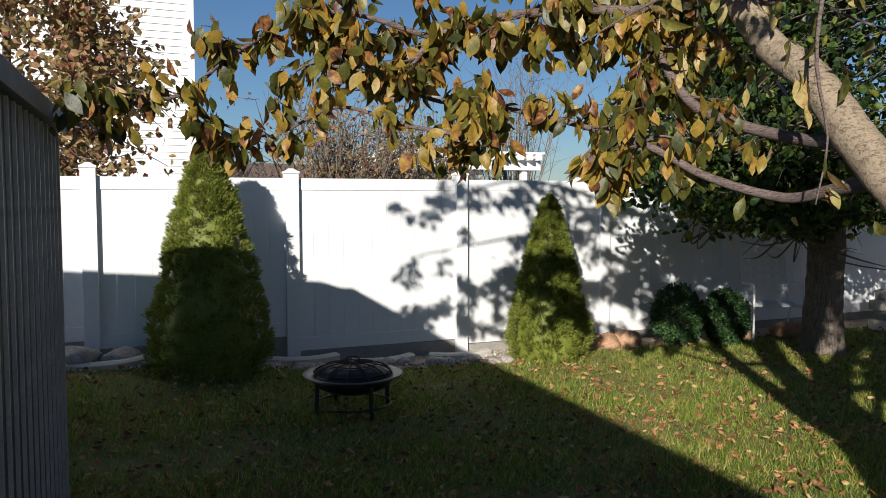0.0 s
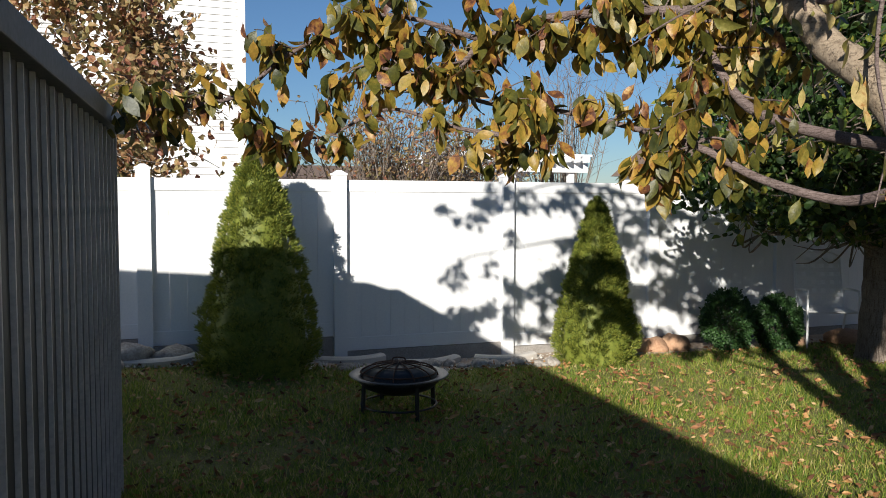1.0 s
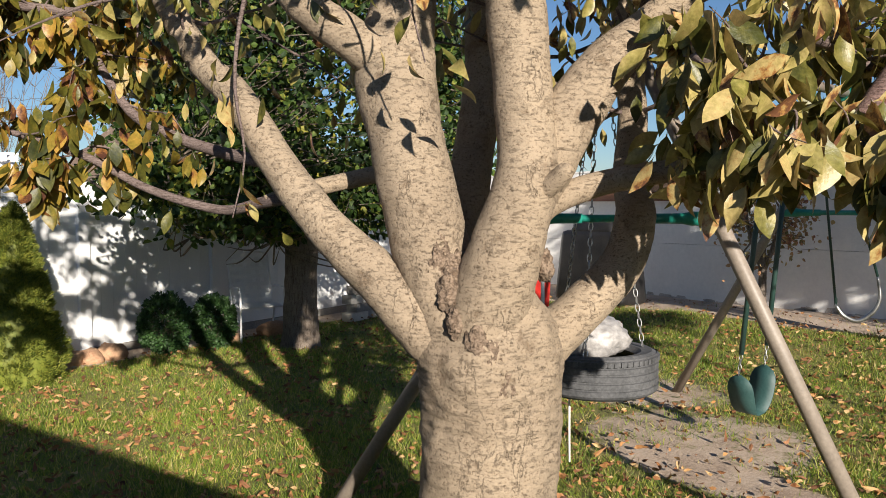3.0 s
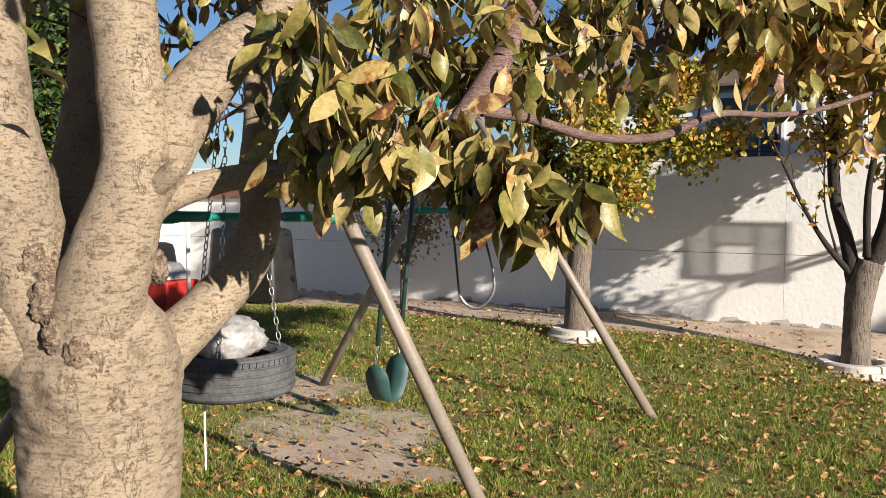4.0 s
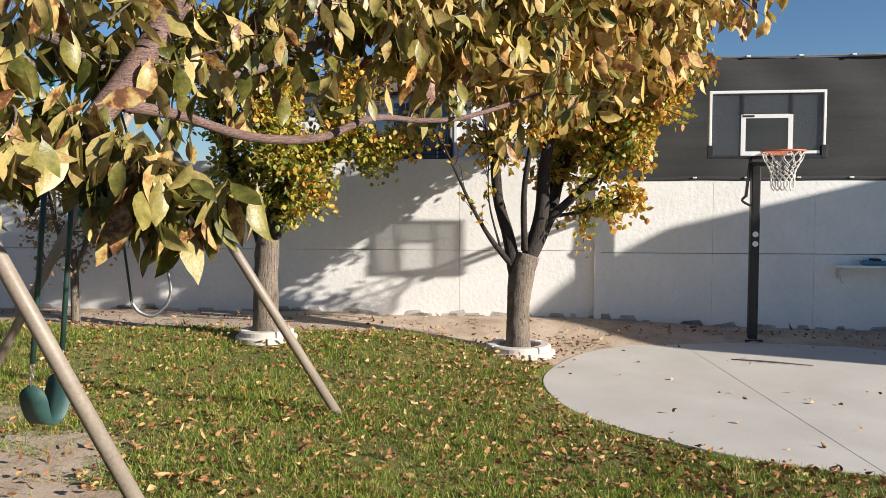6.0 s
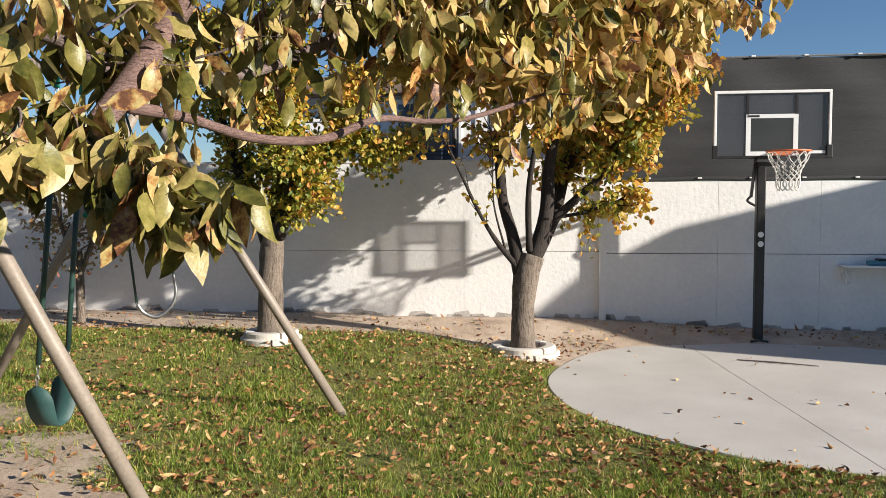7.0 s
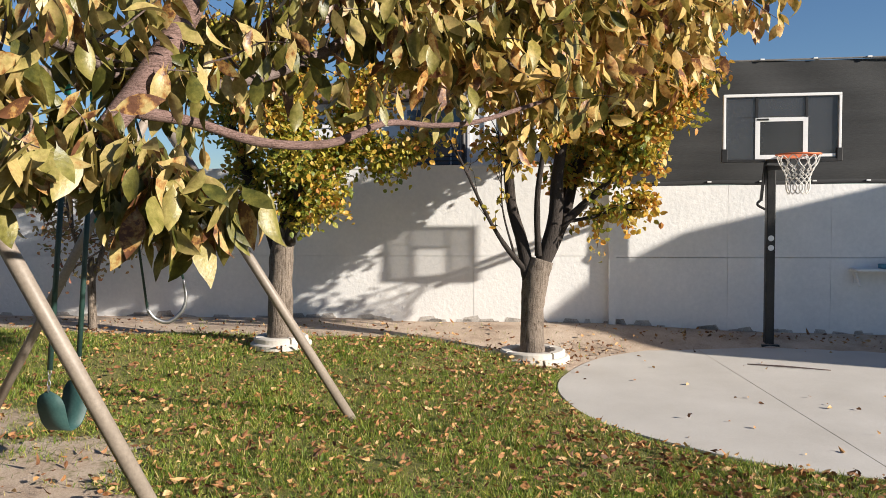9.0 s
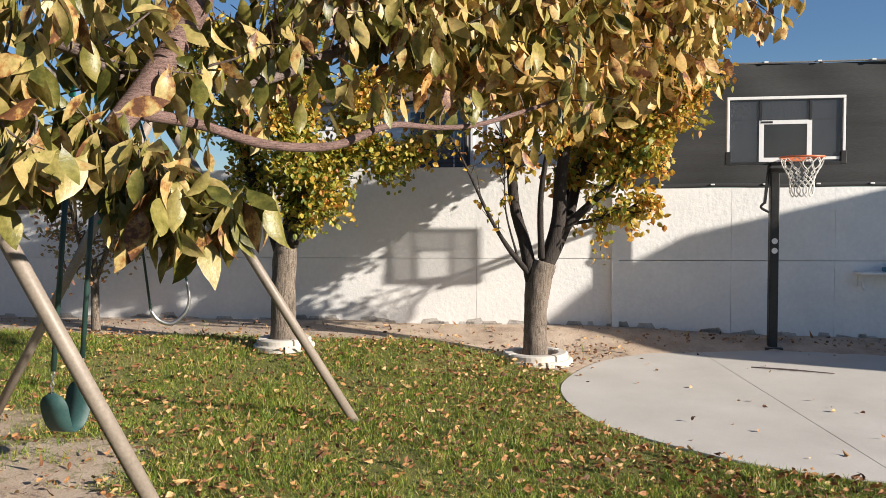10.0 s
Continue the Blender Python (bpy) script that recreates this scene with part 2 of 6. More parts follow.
M_BLUE = grainy("blue_plastic", (0.03, 0.14, 0.22), (0.06, 0.22, 0.32), 4, 60, 0.4, 0, 0.05, 0.001)
M_GLASS, _nt, _b = mat("window_glass", 0.06)
_b.inputs["Base Color"].default_value = (0.06, 0.09, 0.13, 1)
_b.inputs["Specular IOR Level"].default_value = 0.8
M_ACRYL, _nt, _b = mat("smoked_acrylic", 0.12)
_b.inputs["Base Color"].default_value = (0.075, 0.08, 0.09, 1)
_tr = _nt.nodes.new("ShaderNodeBsdfTransparent")
_mx = _nt.nodes.new("ShaderNodeMixShader")
_mx.inputs[0].default_value = 0.45
_nt.links.new(_b.outputs[0], _mx.inputs[1])
_nt.links.new(_tr.outputs[0], _mx.inputs[2])
_nt.links.new(_mx.outputs[0], _nt.nodes["Material Output"].inputs[0])

M_CLEAR, _nt, _b = mat("clear_acrylic", 0.1)
_b.inputs["Base Color"].default_value = (0.03, 0.035, 0.04, 1)
_tr = _nt.nodes.new("ShaderNodeBsdfTransparent")
_mx = _nt.nodes.new("ShaderNodeMixShader")
_mx.inputs[0].default_value = 0.8
_nt.links.new(_b.outputs[0], _mx.inputs[1])
_nt.links.new(_tr.outputs[0], _mx.inputs[2])
_nt.links.new(_mx.outputs[0], _nt.nodes["Material Output"].inputs[0])

# lawn and earth in one sheet: the earth shows where the "dirt" attribute says so
M_GROUND, _nt, _b = mat("lawn_and_earth", 0.95)
_v = coords(_nt)
_grass = ramp(_nt, mixed(_nt, 0.5, noisy(_nt, 1.4, 6, 0.65, _v), noisy(_nt, 60, 4, 0.7, _v)),
              [(0.36, (0.065, 0.08, 0.018)), (0.5, (0.165, 0.16, 0.042)), (0.64, (0.31, 0.245, 0.09))])
_earth = ramp(_nt, mixed(_nt, 0.5, noisy(_nt, 2.3, 6, 0.65, _v), noisy(_nt, 70, 5, 0.7, _v)),
              [(0.36, (0.27, 0.19, 0.135)), (0.5, (0.48, 0.37, 0.275)), (0.64, (0.61, 0.50, 0.395))])
_at = _nt.nodes.new("ShaderNodeAttribute")
_at.attribute_name = "dirt"
_edge = _nt.nodes.new("ShaderNodeMath")
_edge.operation = "ADD"
_nt.links.new(_at.outputs["Fac"], _edge.inputs[0])
_jit = _nt.nodes.new("ShaderNodeMapRange")
_jit.inputs[3].default_value, _jit.inputs[4].default_value = -0.55, 0.55
_nt.links.new(noisy(_nt, 7, 6, 0.7, _v), _jit.inputs[0])
_nt.links.new(_jit.outputs[0], _edge.inputs[1])
_fac = ramp(_nt, _edge.outputs[0], [(0.42, (0, 0, 0)), (0.58, (1, 1, 1))])
_nt.links.new(mixed(_nt, _fac, _grass, _earth), _b.inputs["Base Color"])
bump(_nt, _b, noisy(_nt, 45, 6, 0.7, _v), 0.6, 0.02)

# ---- building helpers ----
rng = np.random.default_rng(7)


def smooth01(v):
    v = np.clip(v, 0.0, 1.0)
    return v * v * (3 - 2 * v)


WALL_A, WALL_SLOPE = (9.80, -4.60), 0.340
WALL_YAW = -math.degrees(math.atan(WALL_SLOPE))


def wall_x(y):
    return WALL_A[0] + WALL_SLOPE * (y - WALL_A[1])


def wall_gap(x, y):
    return (wall_x(y) - x) * 0.947


def height(x, y):
    """The lie of the land: a bank by the fence, and one along the white wall."""
    x, y = np.asarray(x, float), np.asarray(y, float)
    gap = wall_gap(x, y)
    bank = 0.17 * np.clip((2.6 - x) / 2.0, 0, 1.8) * smooth01((y - 4.0) / 3.4)
    rise = 0.19 * smooth01((3.4 - gap) / 1.6) * smooth01((y + 3.8) / 2.4)
    foot = (0.07 + 0.10 * smooth01((y + 6.5) / 2)) * smooth01((1.25 - gap) / 1.0)
    return bank + np.maximum(rise, foot)


def dirt_at(x, y):
    x, y = np.asarray(x, float), np.asarray(y, float)
    gap = wall_gap(x, y)
    d = smooth01((1.75 + 0.9 * smooth01((-2.0 - y) / 1.5) + 0.35 * smooth01((y - 2.5) / 2) - gap) / 0.7)
    u, v = (x - 5.12) * 0.94 - (y - 0.95) * 0.34, (x - 5.12) * 0.34 + (y - 0.95) * 0.94
    d = np.maximum(d, smooth01(1.7 - 1.25 * np.hypot(u / 0.29, v / 0.84)))
    d = np.maximum(d, 0.62 * smooth01(1.6 - np.hypot((x - 5.75) / 0.75, (y - 1.2) / 0.9)))
    d = np.maximum(d, 0.6 * smooth01(1.5 - np.hypot((x - 7.0) / 0.7, (y - 2.2) / 1.2)))
    d = np.maximum(d, smooth01((y - 7.0) / 0.25))
    return d


def part(name, bm, material, parent=None, label="", smooth=False):
    me = bpy.data.meshes.new(name)
    if isinstance(bm, bmesh.types.BMesh):
        bmesh.ops.recalc_face_normals(bm, faces=bm.faces)
        bm.to_mesh(me)
        bm.free()
    else:
        verts, faces = bm
        me.from_pydata(verts if isinstance(verts, list) else verts.tolist(), [], faces if isinstance(faces, list) else faces.tolist())
    me.materials.append(material)
    if smooth:
        me.polygons.foreach_set("use_smooth", [True] * len(me.polygons))
    ob = new(name, me)
    if parent is not None:
        ob.parent = parent
    if label:
        ob["label"] = label
    return ob


def thing(name, place=(0, 0, 0), yaw=0.0, label="", category="", group="", kind=""):
    ob = new(name)
    ob.matrix_basis = pose(*place, 0, 0, yaw)
    ob.empty_display_size = 0.1
    return tagged(ob, label, category, group, kind)


def slab(bm, size, at=(0, 0, 0), turn=None, bevel=0.0, taper=1.0):
    made = bmesh.ops.create_cube(bm, size=1.0)["verts"]
    for v in made:
        k = taper if v.co.z > 0 else 1.0
        v.co = Vector((v.co.x * size[0] * k, v.co.y * size[1] * k, v.co.z * size[2]))
    if bevel:
        edges = list({e for v in made for e in v.link_edges})
        made = bmesh.ops.bevel(bm, geom=edges, offset=bevel, segments=2, affect="EDGES", profile=0.6)["verts"]
    m = Matrix.Translation(at) @ (turn if turn is not None else Matrix())
    bmesh.ops.transform(bm, matrix=m, verts=list(set(made)))
    return bm


def box(size, at=(0, 0, 0), turn=None, bevel=0.0, taper=1.0):
    return slab(bmesh.new(), size, at, turn, bevel, taper)


def glide(points, steps=5):
    """A smooth run of (x, y, z, radius) through the given ones."""
    p = np.array(points, float)
    p = np.vstack([2 * p[0] - p[1], p, 2 * p[-1] - p[-2]])
    out = []
    for i in range(1, len(p) - 2):
        for k in range(steps):
            t = k / steps
            out.append(0.5 * (2 * p[i] + (p[i + 1] - p[i - 1]) * t + (2 * p[i - 1] - 5 * p[i] + 4 * p[i + 1] - p[i + 2]) * t * t
                              + (3 * p[i] - p[i - 1] - 3 * p[i + 1] + p[i + 2]) * t ** 3))
    out.append(p[-2])
    out = np.array(out)
    out[:, 3] = np.maximum(out[:, 3], 0.002)
    return out


def stem(run, sides=10, rough=0.0, caps=True, seed=0):
    """Vertices and faces of a tube along a run of (x, y, z, radius)."""
    run = np.asarray(run, float)
    n = len(run)
    tang = np.gradient(run[:, :3], axis=0)
    tang /= np.linalg.norm(tang, axis=1)[:, None] + 1e-9
    ref = np.array([0.0, 0.0, 1.0]) if abs(tang[0][2]) < 0.9 else np.array([1.0, 0.0, 0.0])
    u = np.cross(tang[0], ref)
    u /= np.linalg.norm(u)
    verts = []
    for i in range(n):
        u = u - tang[i] * (u @ tang[i])
        u /= np.linalg.norm(u) + 1e-9
        w = np.cross(tang[i], u)
        for k in range(sides):
            a = 2 * math.pi * k / sides
            d = math.cos(a) * u + math.sin(a) * w
            r = run[i, 3]
            if rough:
                q = Vector(run[i, :3] + d * r)
                r *= 1 + rough * (noise.noise(q * 4.5 + Vector((seed, 0, 0))) + 0.6 * noise.noise(q * 14.0) + 0.35 * noise.noise(Vector((q.x * 9, q.y * 9, q.z * 48))) - 0.30 * max(0, noise.noise(Vector((q.x * 16, q.y * 16, q.z * 7 + 5))) - 0.25))
            verts.append(tuple(run[i, :3] + d * r))
    faces = [(i * sides + k, i * sides + (k + 1) % sides, (i + 1) * sides + (k + 1) % sides, (i + 1) * sides + k)
             for i in range(n - 1) for k in range(sides)]
    if caps:
        faces += [tuple(range(sides))[::-1], tuple((n - 1) * sides + k for k in range(sides))]
    return verts, faces


def merged(pieces):
    verts, faces = [], []
    for v, f in pieces:
        o = len(verts)
        verts += list(v)
        faces += [tuple(i + o for i in q) for q in f]
    return verts, faces


LEAF_SHAPE = np.array([(0, 0, 0), (-.24, .28, .07), (0, .3, -.02), (.24, .28, .07), (-.22, .62, .06), (0, .65, .0), (.22, .62, .06), (0, 1.0, -.10)])
LEAF_FACES = [(0, 2, 1), (0, 3, 2), (1, 2, 5, 4), (2, 3, 6, 5), (4, 5, 7), (5, 6, 7)]


# a long, pointed blade on a short stalk, for leaves seen close by
_st = [(0.13, 0.018, 0.0), (0.26, 0.115, -0.01), (0.40, 0.178, 0.0), (0.58, 0.195, 0.0), (0.75, 0.145, -0.02), (0.89, 0.066, -0.06)]
BLADE_SHAPE = np.array([(0, 0, 0)] + [q for y, w, z in _st for q in ((-w, y, z + 0.38 * w), (0, y, z), (w, y, z + 0.38 * w))] + [(0.015, 1.0, -0.12)])
BLADE_FACES = [(0, 2, 1), (0, 3, 2)] + [f for k in range(5) for f in ((1 + 3 * k, 2 + 3 * k, 5 + 3 * k, 4 + 3 * k), (2 + 3 * k, 3 + 3 * k, 6 + 3 * k, 5 + 3 * k))] + [(16, 17, 19), (17, 18, 19)]


def foliage(at, way, size, width=1.0, curl=1.0, shape=LEAF_SHAPE, sides=LEAF_FACES):
    """Folded leaf blades at the points, along the ways."""
    at, way, size = np.asarray(at, float), np.asarray(way, float), np.asarray(size, float)
    n = len(at)
    way = way / (np.linalg.norm(way, axis=1)[:, None] + 1e-9)
    side = np.cross(way, rng.normal(size=(n, 3)))
    side /= np.linalg.norm(side, axis=1)[:, None] + 1e-9
    norm = np.cross(side, way)
    L = shape * np.array([width, 1, 1])
    k = curl * rng.uniform(-0.6, 2.2, (n, 1, 1))
    bend = rng.normal(size=(n, 1, 1)) * 0.3 * curl
    roll = rng.normal(size=(n, 1, 1)) * 0.35 * curl
    lift = (bend * L[None, :, 1:2] ** 2 + roll * L[None, :, 1:2] * L[None, :, 0:1]) * norm[:, None, :] * size[:, None, None]
    v = at[:, None, :] + lift + size[:, None, None] * (side[:, None, :] * L[None, :, 0:1] + way[:, None, :] * L[None, :, 1:2] + norm[:, None, :] * L[None, :, 2:3] * k)
    off = (np.arange(n) * len(shape))[:, None]
    faces = []
    tri, quad = np.array([f for f in sides if len(f) == 3]), np.array([f for f in sides if len(f) == 4])
    faces = (off[:, :, None] + tri[None]).reshape(-1, 3).tolist() + (off[:, :, None] + quad[None]).reshape(-1, 4).tolist()
    return v.reshape(-1, 3), faces


def slips(at, way, size, width):
    """Flat three-cornered slips: needles, grass blades."""
    at, way, size = np.asarray(at, float), np.asarray(way, float), np.asarray(size, float)
    n = len(at)
    way = way / (np.linalg.norm(way, axis=1)[:, None] + 1e-9)
    side = np.cross(way, rng.normal(size=(n, 3)))
    side /= np.linalg.norm(side, axis=1)[:, None] + 1e-9
    w = (size * width)[:, None] * side
    v = np.stack([at - w, at + w, at + way * size[:, None]], 1).reshape(-1, 3)
    return v, np.arange(3 * n).reshape(-1, 3)


# ---- the ground ----
def ground_sheet():
    xs = np.concatenate([[-400, -150, -60, -25, -12], np.arange(-5, 14.4, 0.13), [18, 30, 60, 150, 400]])
    ys = np.concatenate([[-400, -150, -60, -25, -14], np.arange(-9, 8.6, 0.13), [10, 14, 25, 60, 150, 400]])
    X, Y = np.meshgrid(xs, ys)
    Z = height(X, Y) * ((np.abs(X) < 15) & (np.abs(Y) < 15))
    Z = Z + 0.012 * np.sin(X * 2.1 + 1) * np.sin(Y * 1.7)
    inside = np.hypot(X - 6.42, Y + 5.2) < 2.22
    Z = np.where(inside, Z - 0.05, Z)
    V = np.stack([X, Y, Z], -1).reshape(-1, 3)
    nx, ny = len(xs), len(ys)
    i = (np.arange(ny - 1)[:, None] * nx + np.arange(nx - 1)[None]).reshape(-1)
    ob = part("ground", (V, np.stack([i, i + 1, i + nx + 1, i + nx], 1)), M_GROUND, smooth=True)
    a = ob.data.attributes.new("dirt", "FLOAT", "POINT")
    a.data.foreach_set("value", dirt_at(X, Y).reshape(-1).astype(np.float32))
    return tagged(ob, "patchy autumn lawn with bare earth along the wall", "lawn", kind="structure")


ground = ground_sheet()


def patio():
    root = thing("patio", (0, 0, 0), 0, "round grey concrete patio slab with a saw-cut joint", "patio", kind="structure")
    a, b = Vector((8.20, -5.06, 0)), Vector((4.45, -4.17, 0))
    across = (b - a).normalized().cross(Vector((0, 0, 1)))
    n = 128
    for side in (1, -1):
        bm = bmesh.new()
        rows = []
        for lower, z in ((0.0, 0.006), (-0.006, 0.012)):
            rows.append([])
            for k in range(n):
                q = 2 * math.pi * k / n
                r = 2.35 + lower + 0.012 * math.sin(5 * q) + 0.008 * math.sin(11 * q + 1)
                rows[-1].append(bm.verts.new((6.42 + r * math.cos(q), -5.2 + r * math.sin(q), z)))
        foot = [bm.verts.new((v.co.x, v.co.y, -0.12)) for v in rows[0]]
        bm.faces.new(rows[1])
        for k in range(n):
            m = (k + 1) % n
            bm.faces.new((rows[0][k], rows[0][m], rows[1][m], rows[1][k]))
            bm.faces.new((foot[k], foot[m], rows[0][m], rows[0][k]))
        cut = bmesh.ops.bisect_plane(bm, geom=bm.verts[:] + bm.edges[:] + bm.faces[:], plane_co=a + across * side * 0.003, plane_no=across * side, clear_inner=True)
        bmesh.ops.holes_fill(bm, edges=[e for e in cut["geom_cut"] if isinstance(e, bmesh.types.BMEdge)])
        part("slab", bm, M_CONCRETE, root)


patio()


# ---- fence ----
FENCE_Y = 7.62
POST_X0, POST_STEP = 1.695, 1.79


def vinyl_fence():
    root = thing("fence", (0, 0, 0), 0, "white vinyl privacy fence on a grey board", "fence", kind="structure")
    for k in range(-5, 8):
        x = POST_X0 + k * POST_STEP
        g = float(height(x, FENCE_Y)) - 0.02
        top = 1.885 + (0.03 if k < -0.5 else 0)
        bm = box((0.127, 0.127, top - g), (0, 0, (top + g) / 2 - g))
        slab(bm, (0.145, 0.145, 0.022), (0, 0, top - g + 0.004), bevel=0.004)
        slab(bm, (0.125, 0.125, 0.03), (0, 0, top - g + 0.028), taper=0.35)
        p = part("post", bm, M_VINYL, root)
        p.location = (x, FENCE_Y, g)
        x2 = x + POST_STEP
        g2 = float(height(x2, FENCE_Y))
        base = max(g, g2) + 0.06
        w = POST_STEP - 0.127
        xm = (x + x2) / 2
        t = 1.835
        bm = box((w, 0.042, 0.115), (0, 0, 0), bevel=0.004)
        part("top_rail", bm, M_VINYL, root).location = (xm, FENCE_Y, t - 0.058)
        bm = box((w, 0.042, 0.13), (0, 0, 0), bevel=0.004)
        part("bottom_rail", bm, M_VINYL, root).location = (xm, FENCE_Y, base + 0.10)
        n = 11
        for i in range(n):
            bm = box((w / n - 0.0012, 0.022, t - 0.115 - base - 0.16), (0, 0, 0), bevel=0.0015)
            part("slat", bm, M_VINYL, root).location = (x + 0.0635 + (i + 0.5) * w / n, FENCE_Y, (t - 0.115 + base + 0.16) / 2)
        bm = box((w, 0.05, 0.20), (0, 0, 0), bevel=0.006)
        part("gravel_board", bm, M_BOARD, root, "grey concrete board under the fence").location = (xm, FENCE_Y, base - 0.07)
    return root


vinyl_fence()


# ---- white wall with the shade cloth ----
def along_wall(y):
    return wall_x(y), y


def white_wall():
    root = thing("wall_east", (*along_wall(-4.6), 0), WALL_YAW, "white painted block wall with stained foot", "wall", kind="structure")

    def run(name, y0, y1, z0, z1, thick, material, off=0.0, bevel=0.0):
        k = 1 / 0.947
        bm = box((thick, (y1 - y0) * k, z1 - z0), (thick / 2 + off, ((y0 + y1) / 2 + 4.6) * k, (z0 + z1) / 2), bevel=bevel)
        bmesh.ops.subdivide_edges(bm, edges=bm.edges[:], cuts=2, use_grid_fill=True)
        return part(name, bm, material, root)

    # taller stretch in panels, lower stretch under the cloth
    edges = [-4.6, -2.95, -0.6, 2.0, 4.6, 7.2, 11.5]
    for a, b in zip(edges, edges[1:]):
        run("panel", a + 0.0015, b - 0.0015, -0.2, 1.02, 0.2, M_WALL)
        run("panel", a + 0.0015, b - 0.0015, 1.026, 2.17, 0.2, M_WALL)
    edges = [-12.0, -9.4, -7.1, -5.95, -4.62]
    for a, b in zip(edges, edges[1:]):
        run("panel", a + 0.0015, b - 0.0015, -0.2, 1.0, 0.2, M_WALL, -0.05)
        run("panel", a + 0.0015, b - 0.0015, 1.008, 1.90, 0.2, M_WALL, -0.05)
    run("coping", -4.6, 11.5, 2.17, 2.20, 0.22, M_WALL, -0.01)
    run("pillar", -4.66, -4.58, -0.2, 1.93, 0.1, M_WALL, -0.085)
    # stained, flaking foot
    pieces = []
    for k in range(170):
        y = -10 + 20 * rng.random()
        o = -0.053 if y < -4.62 else -0.003
        z = float(height(*along_wall(y))) + rng.uniform(-0.02, 0.05)
        s = rng.uniform(0.04, 0.16)
        cy = (y + 4.6) / 0.947
        pieces.append(([(o, cy - s, z - 0.05), (o, cy + s, z - 0.05), (o, cy + s * 0.7, z + s * 0.25 * rng.random()), (o, cy - s * 0.6, z + s * 0.3 * rng.random())], [(0, 1, 2, 3)]))
    tagged(part("stain", merged(pieces), M_WALL_LOW, root), kind="stuff")
    return root


white_wall()


def shade_cloth():
    root = thing("shade_cloth", (*along_wall(-4.6), 0), WALL_YAW, "dark grey woven windscreen cloth above the white wall", "shade cloth")
    V, F = [], []
    ny, nz = 90, 14
    for j in range(nz + 1):
        for i in range(ny + 1):
            y = -7.6 + 7.9 * i / ny
            z = 1.915 + 1.50 * j / nz
            w = 0.012 * math.sin(y * 5 + 2 * math.sin(z * 3)) + 0.008 * math.sin(z * 19 + y) + 0.02 * math.sin(y * 1.3)
            V.append((0.03 + w, y, z + 0.008 * math.sin(y * 3.1)))
    for j in range(nz):
        for i in range(ny):
            a = j * (ny + 1) + i
            F.append((a, a + 1, a + ny + 2, a + ny + 1))
    part("cloth", (V, F), M_SCREEN, root, smooth=True)
    part("hem", stem(glide([(0.0, y, 1.93 + 0.01 * math.sin(4 * y), 0.028) for y in np.arange(-7.6, 0.41, 0.79)], 4), 8), M_SCREEN, root, smooth=True)
    part("top_cable", stem(glide([(0.02, y, 3.425, 0.012) for y in np.arange(-7.6, 0.41, 1.58)], 2), 6), M_STEEL, root)
    for y in np.arange(-7.4, 0.3, 0.62):
        part("tie", box((0.03, 0.05, 0.02), (0.0, y, 3.43), bevel=0.004), M_WHITE, root)
        if y < 0.3:
            part("tie", box((0.03, 0.05, 0.018), (-0.03, y, 1.945), bevel=0.004), M_WHITE, root)
    for y in (-7.3, -4.9, -2.5, 0.2):
        part("post", stem([(0.12, y, 1.8, 0.03), (0.12, y, 3.44, 0.03)], 10), M_BLACK, root)
    return root


shade_cloth()


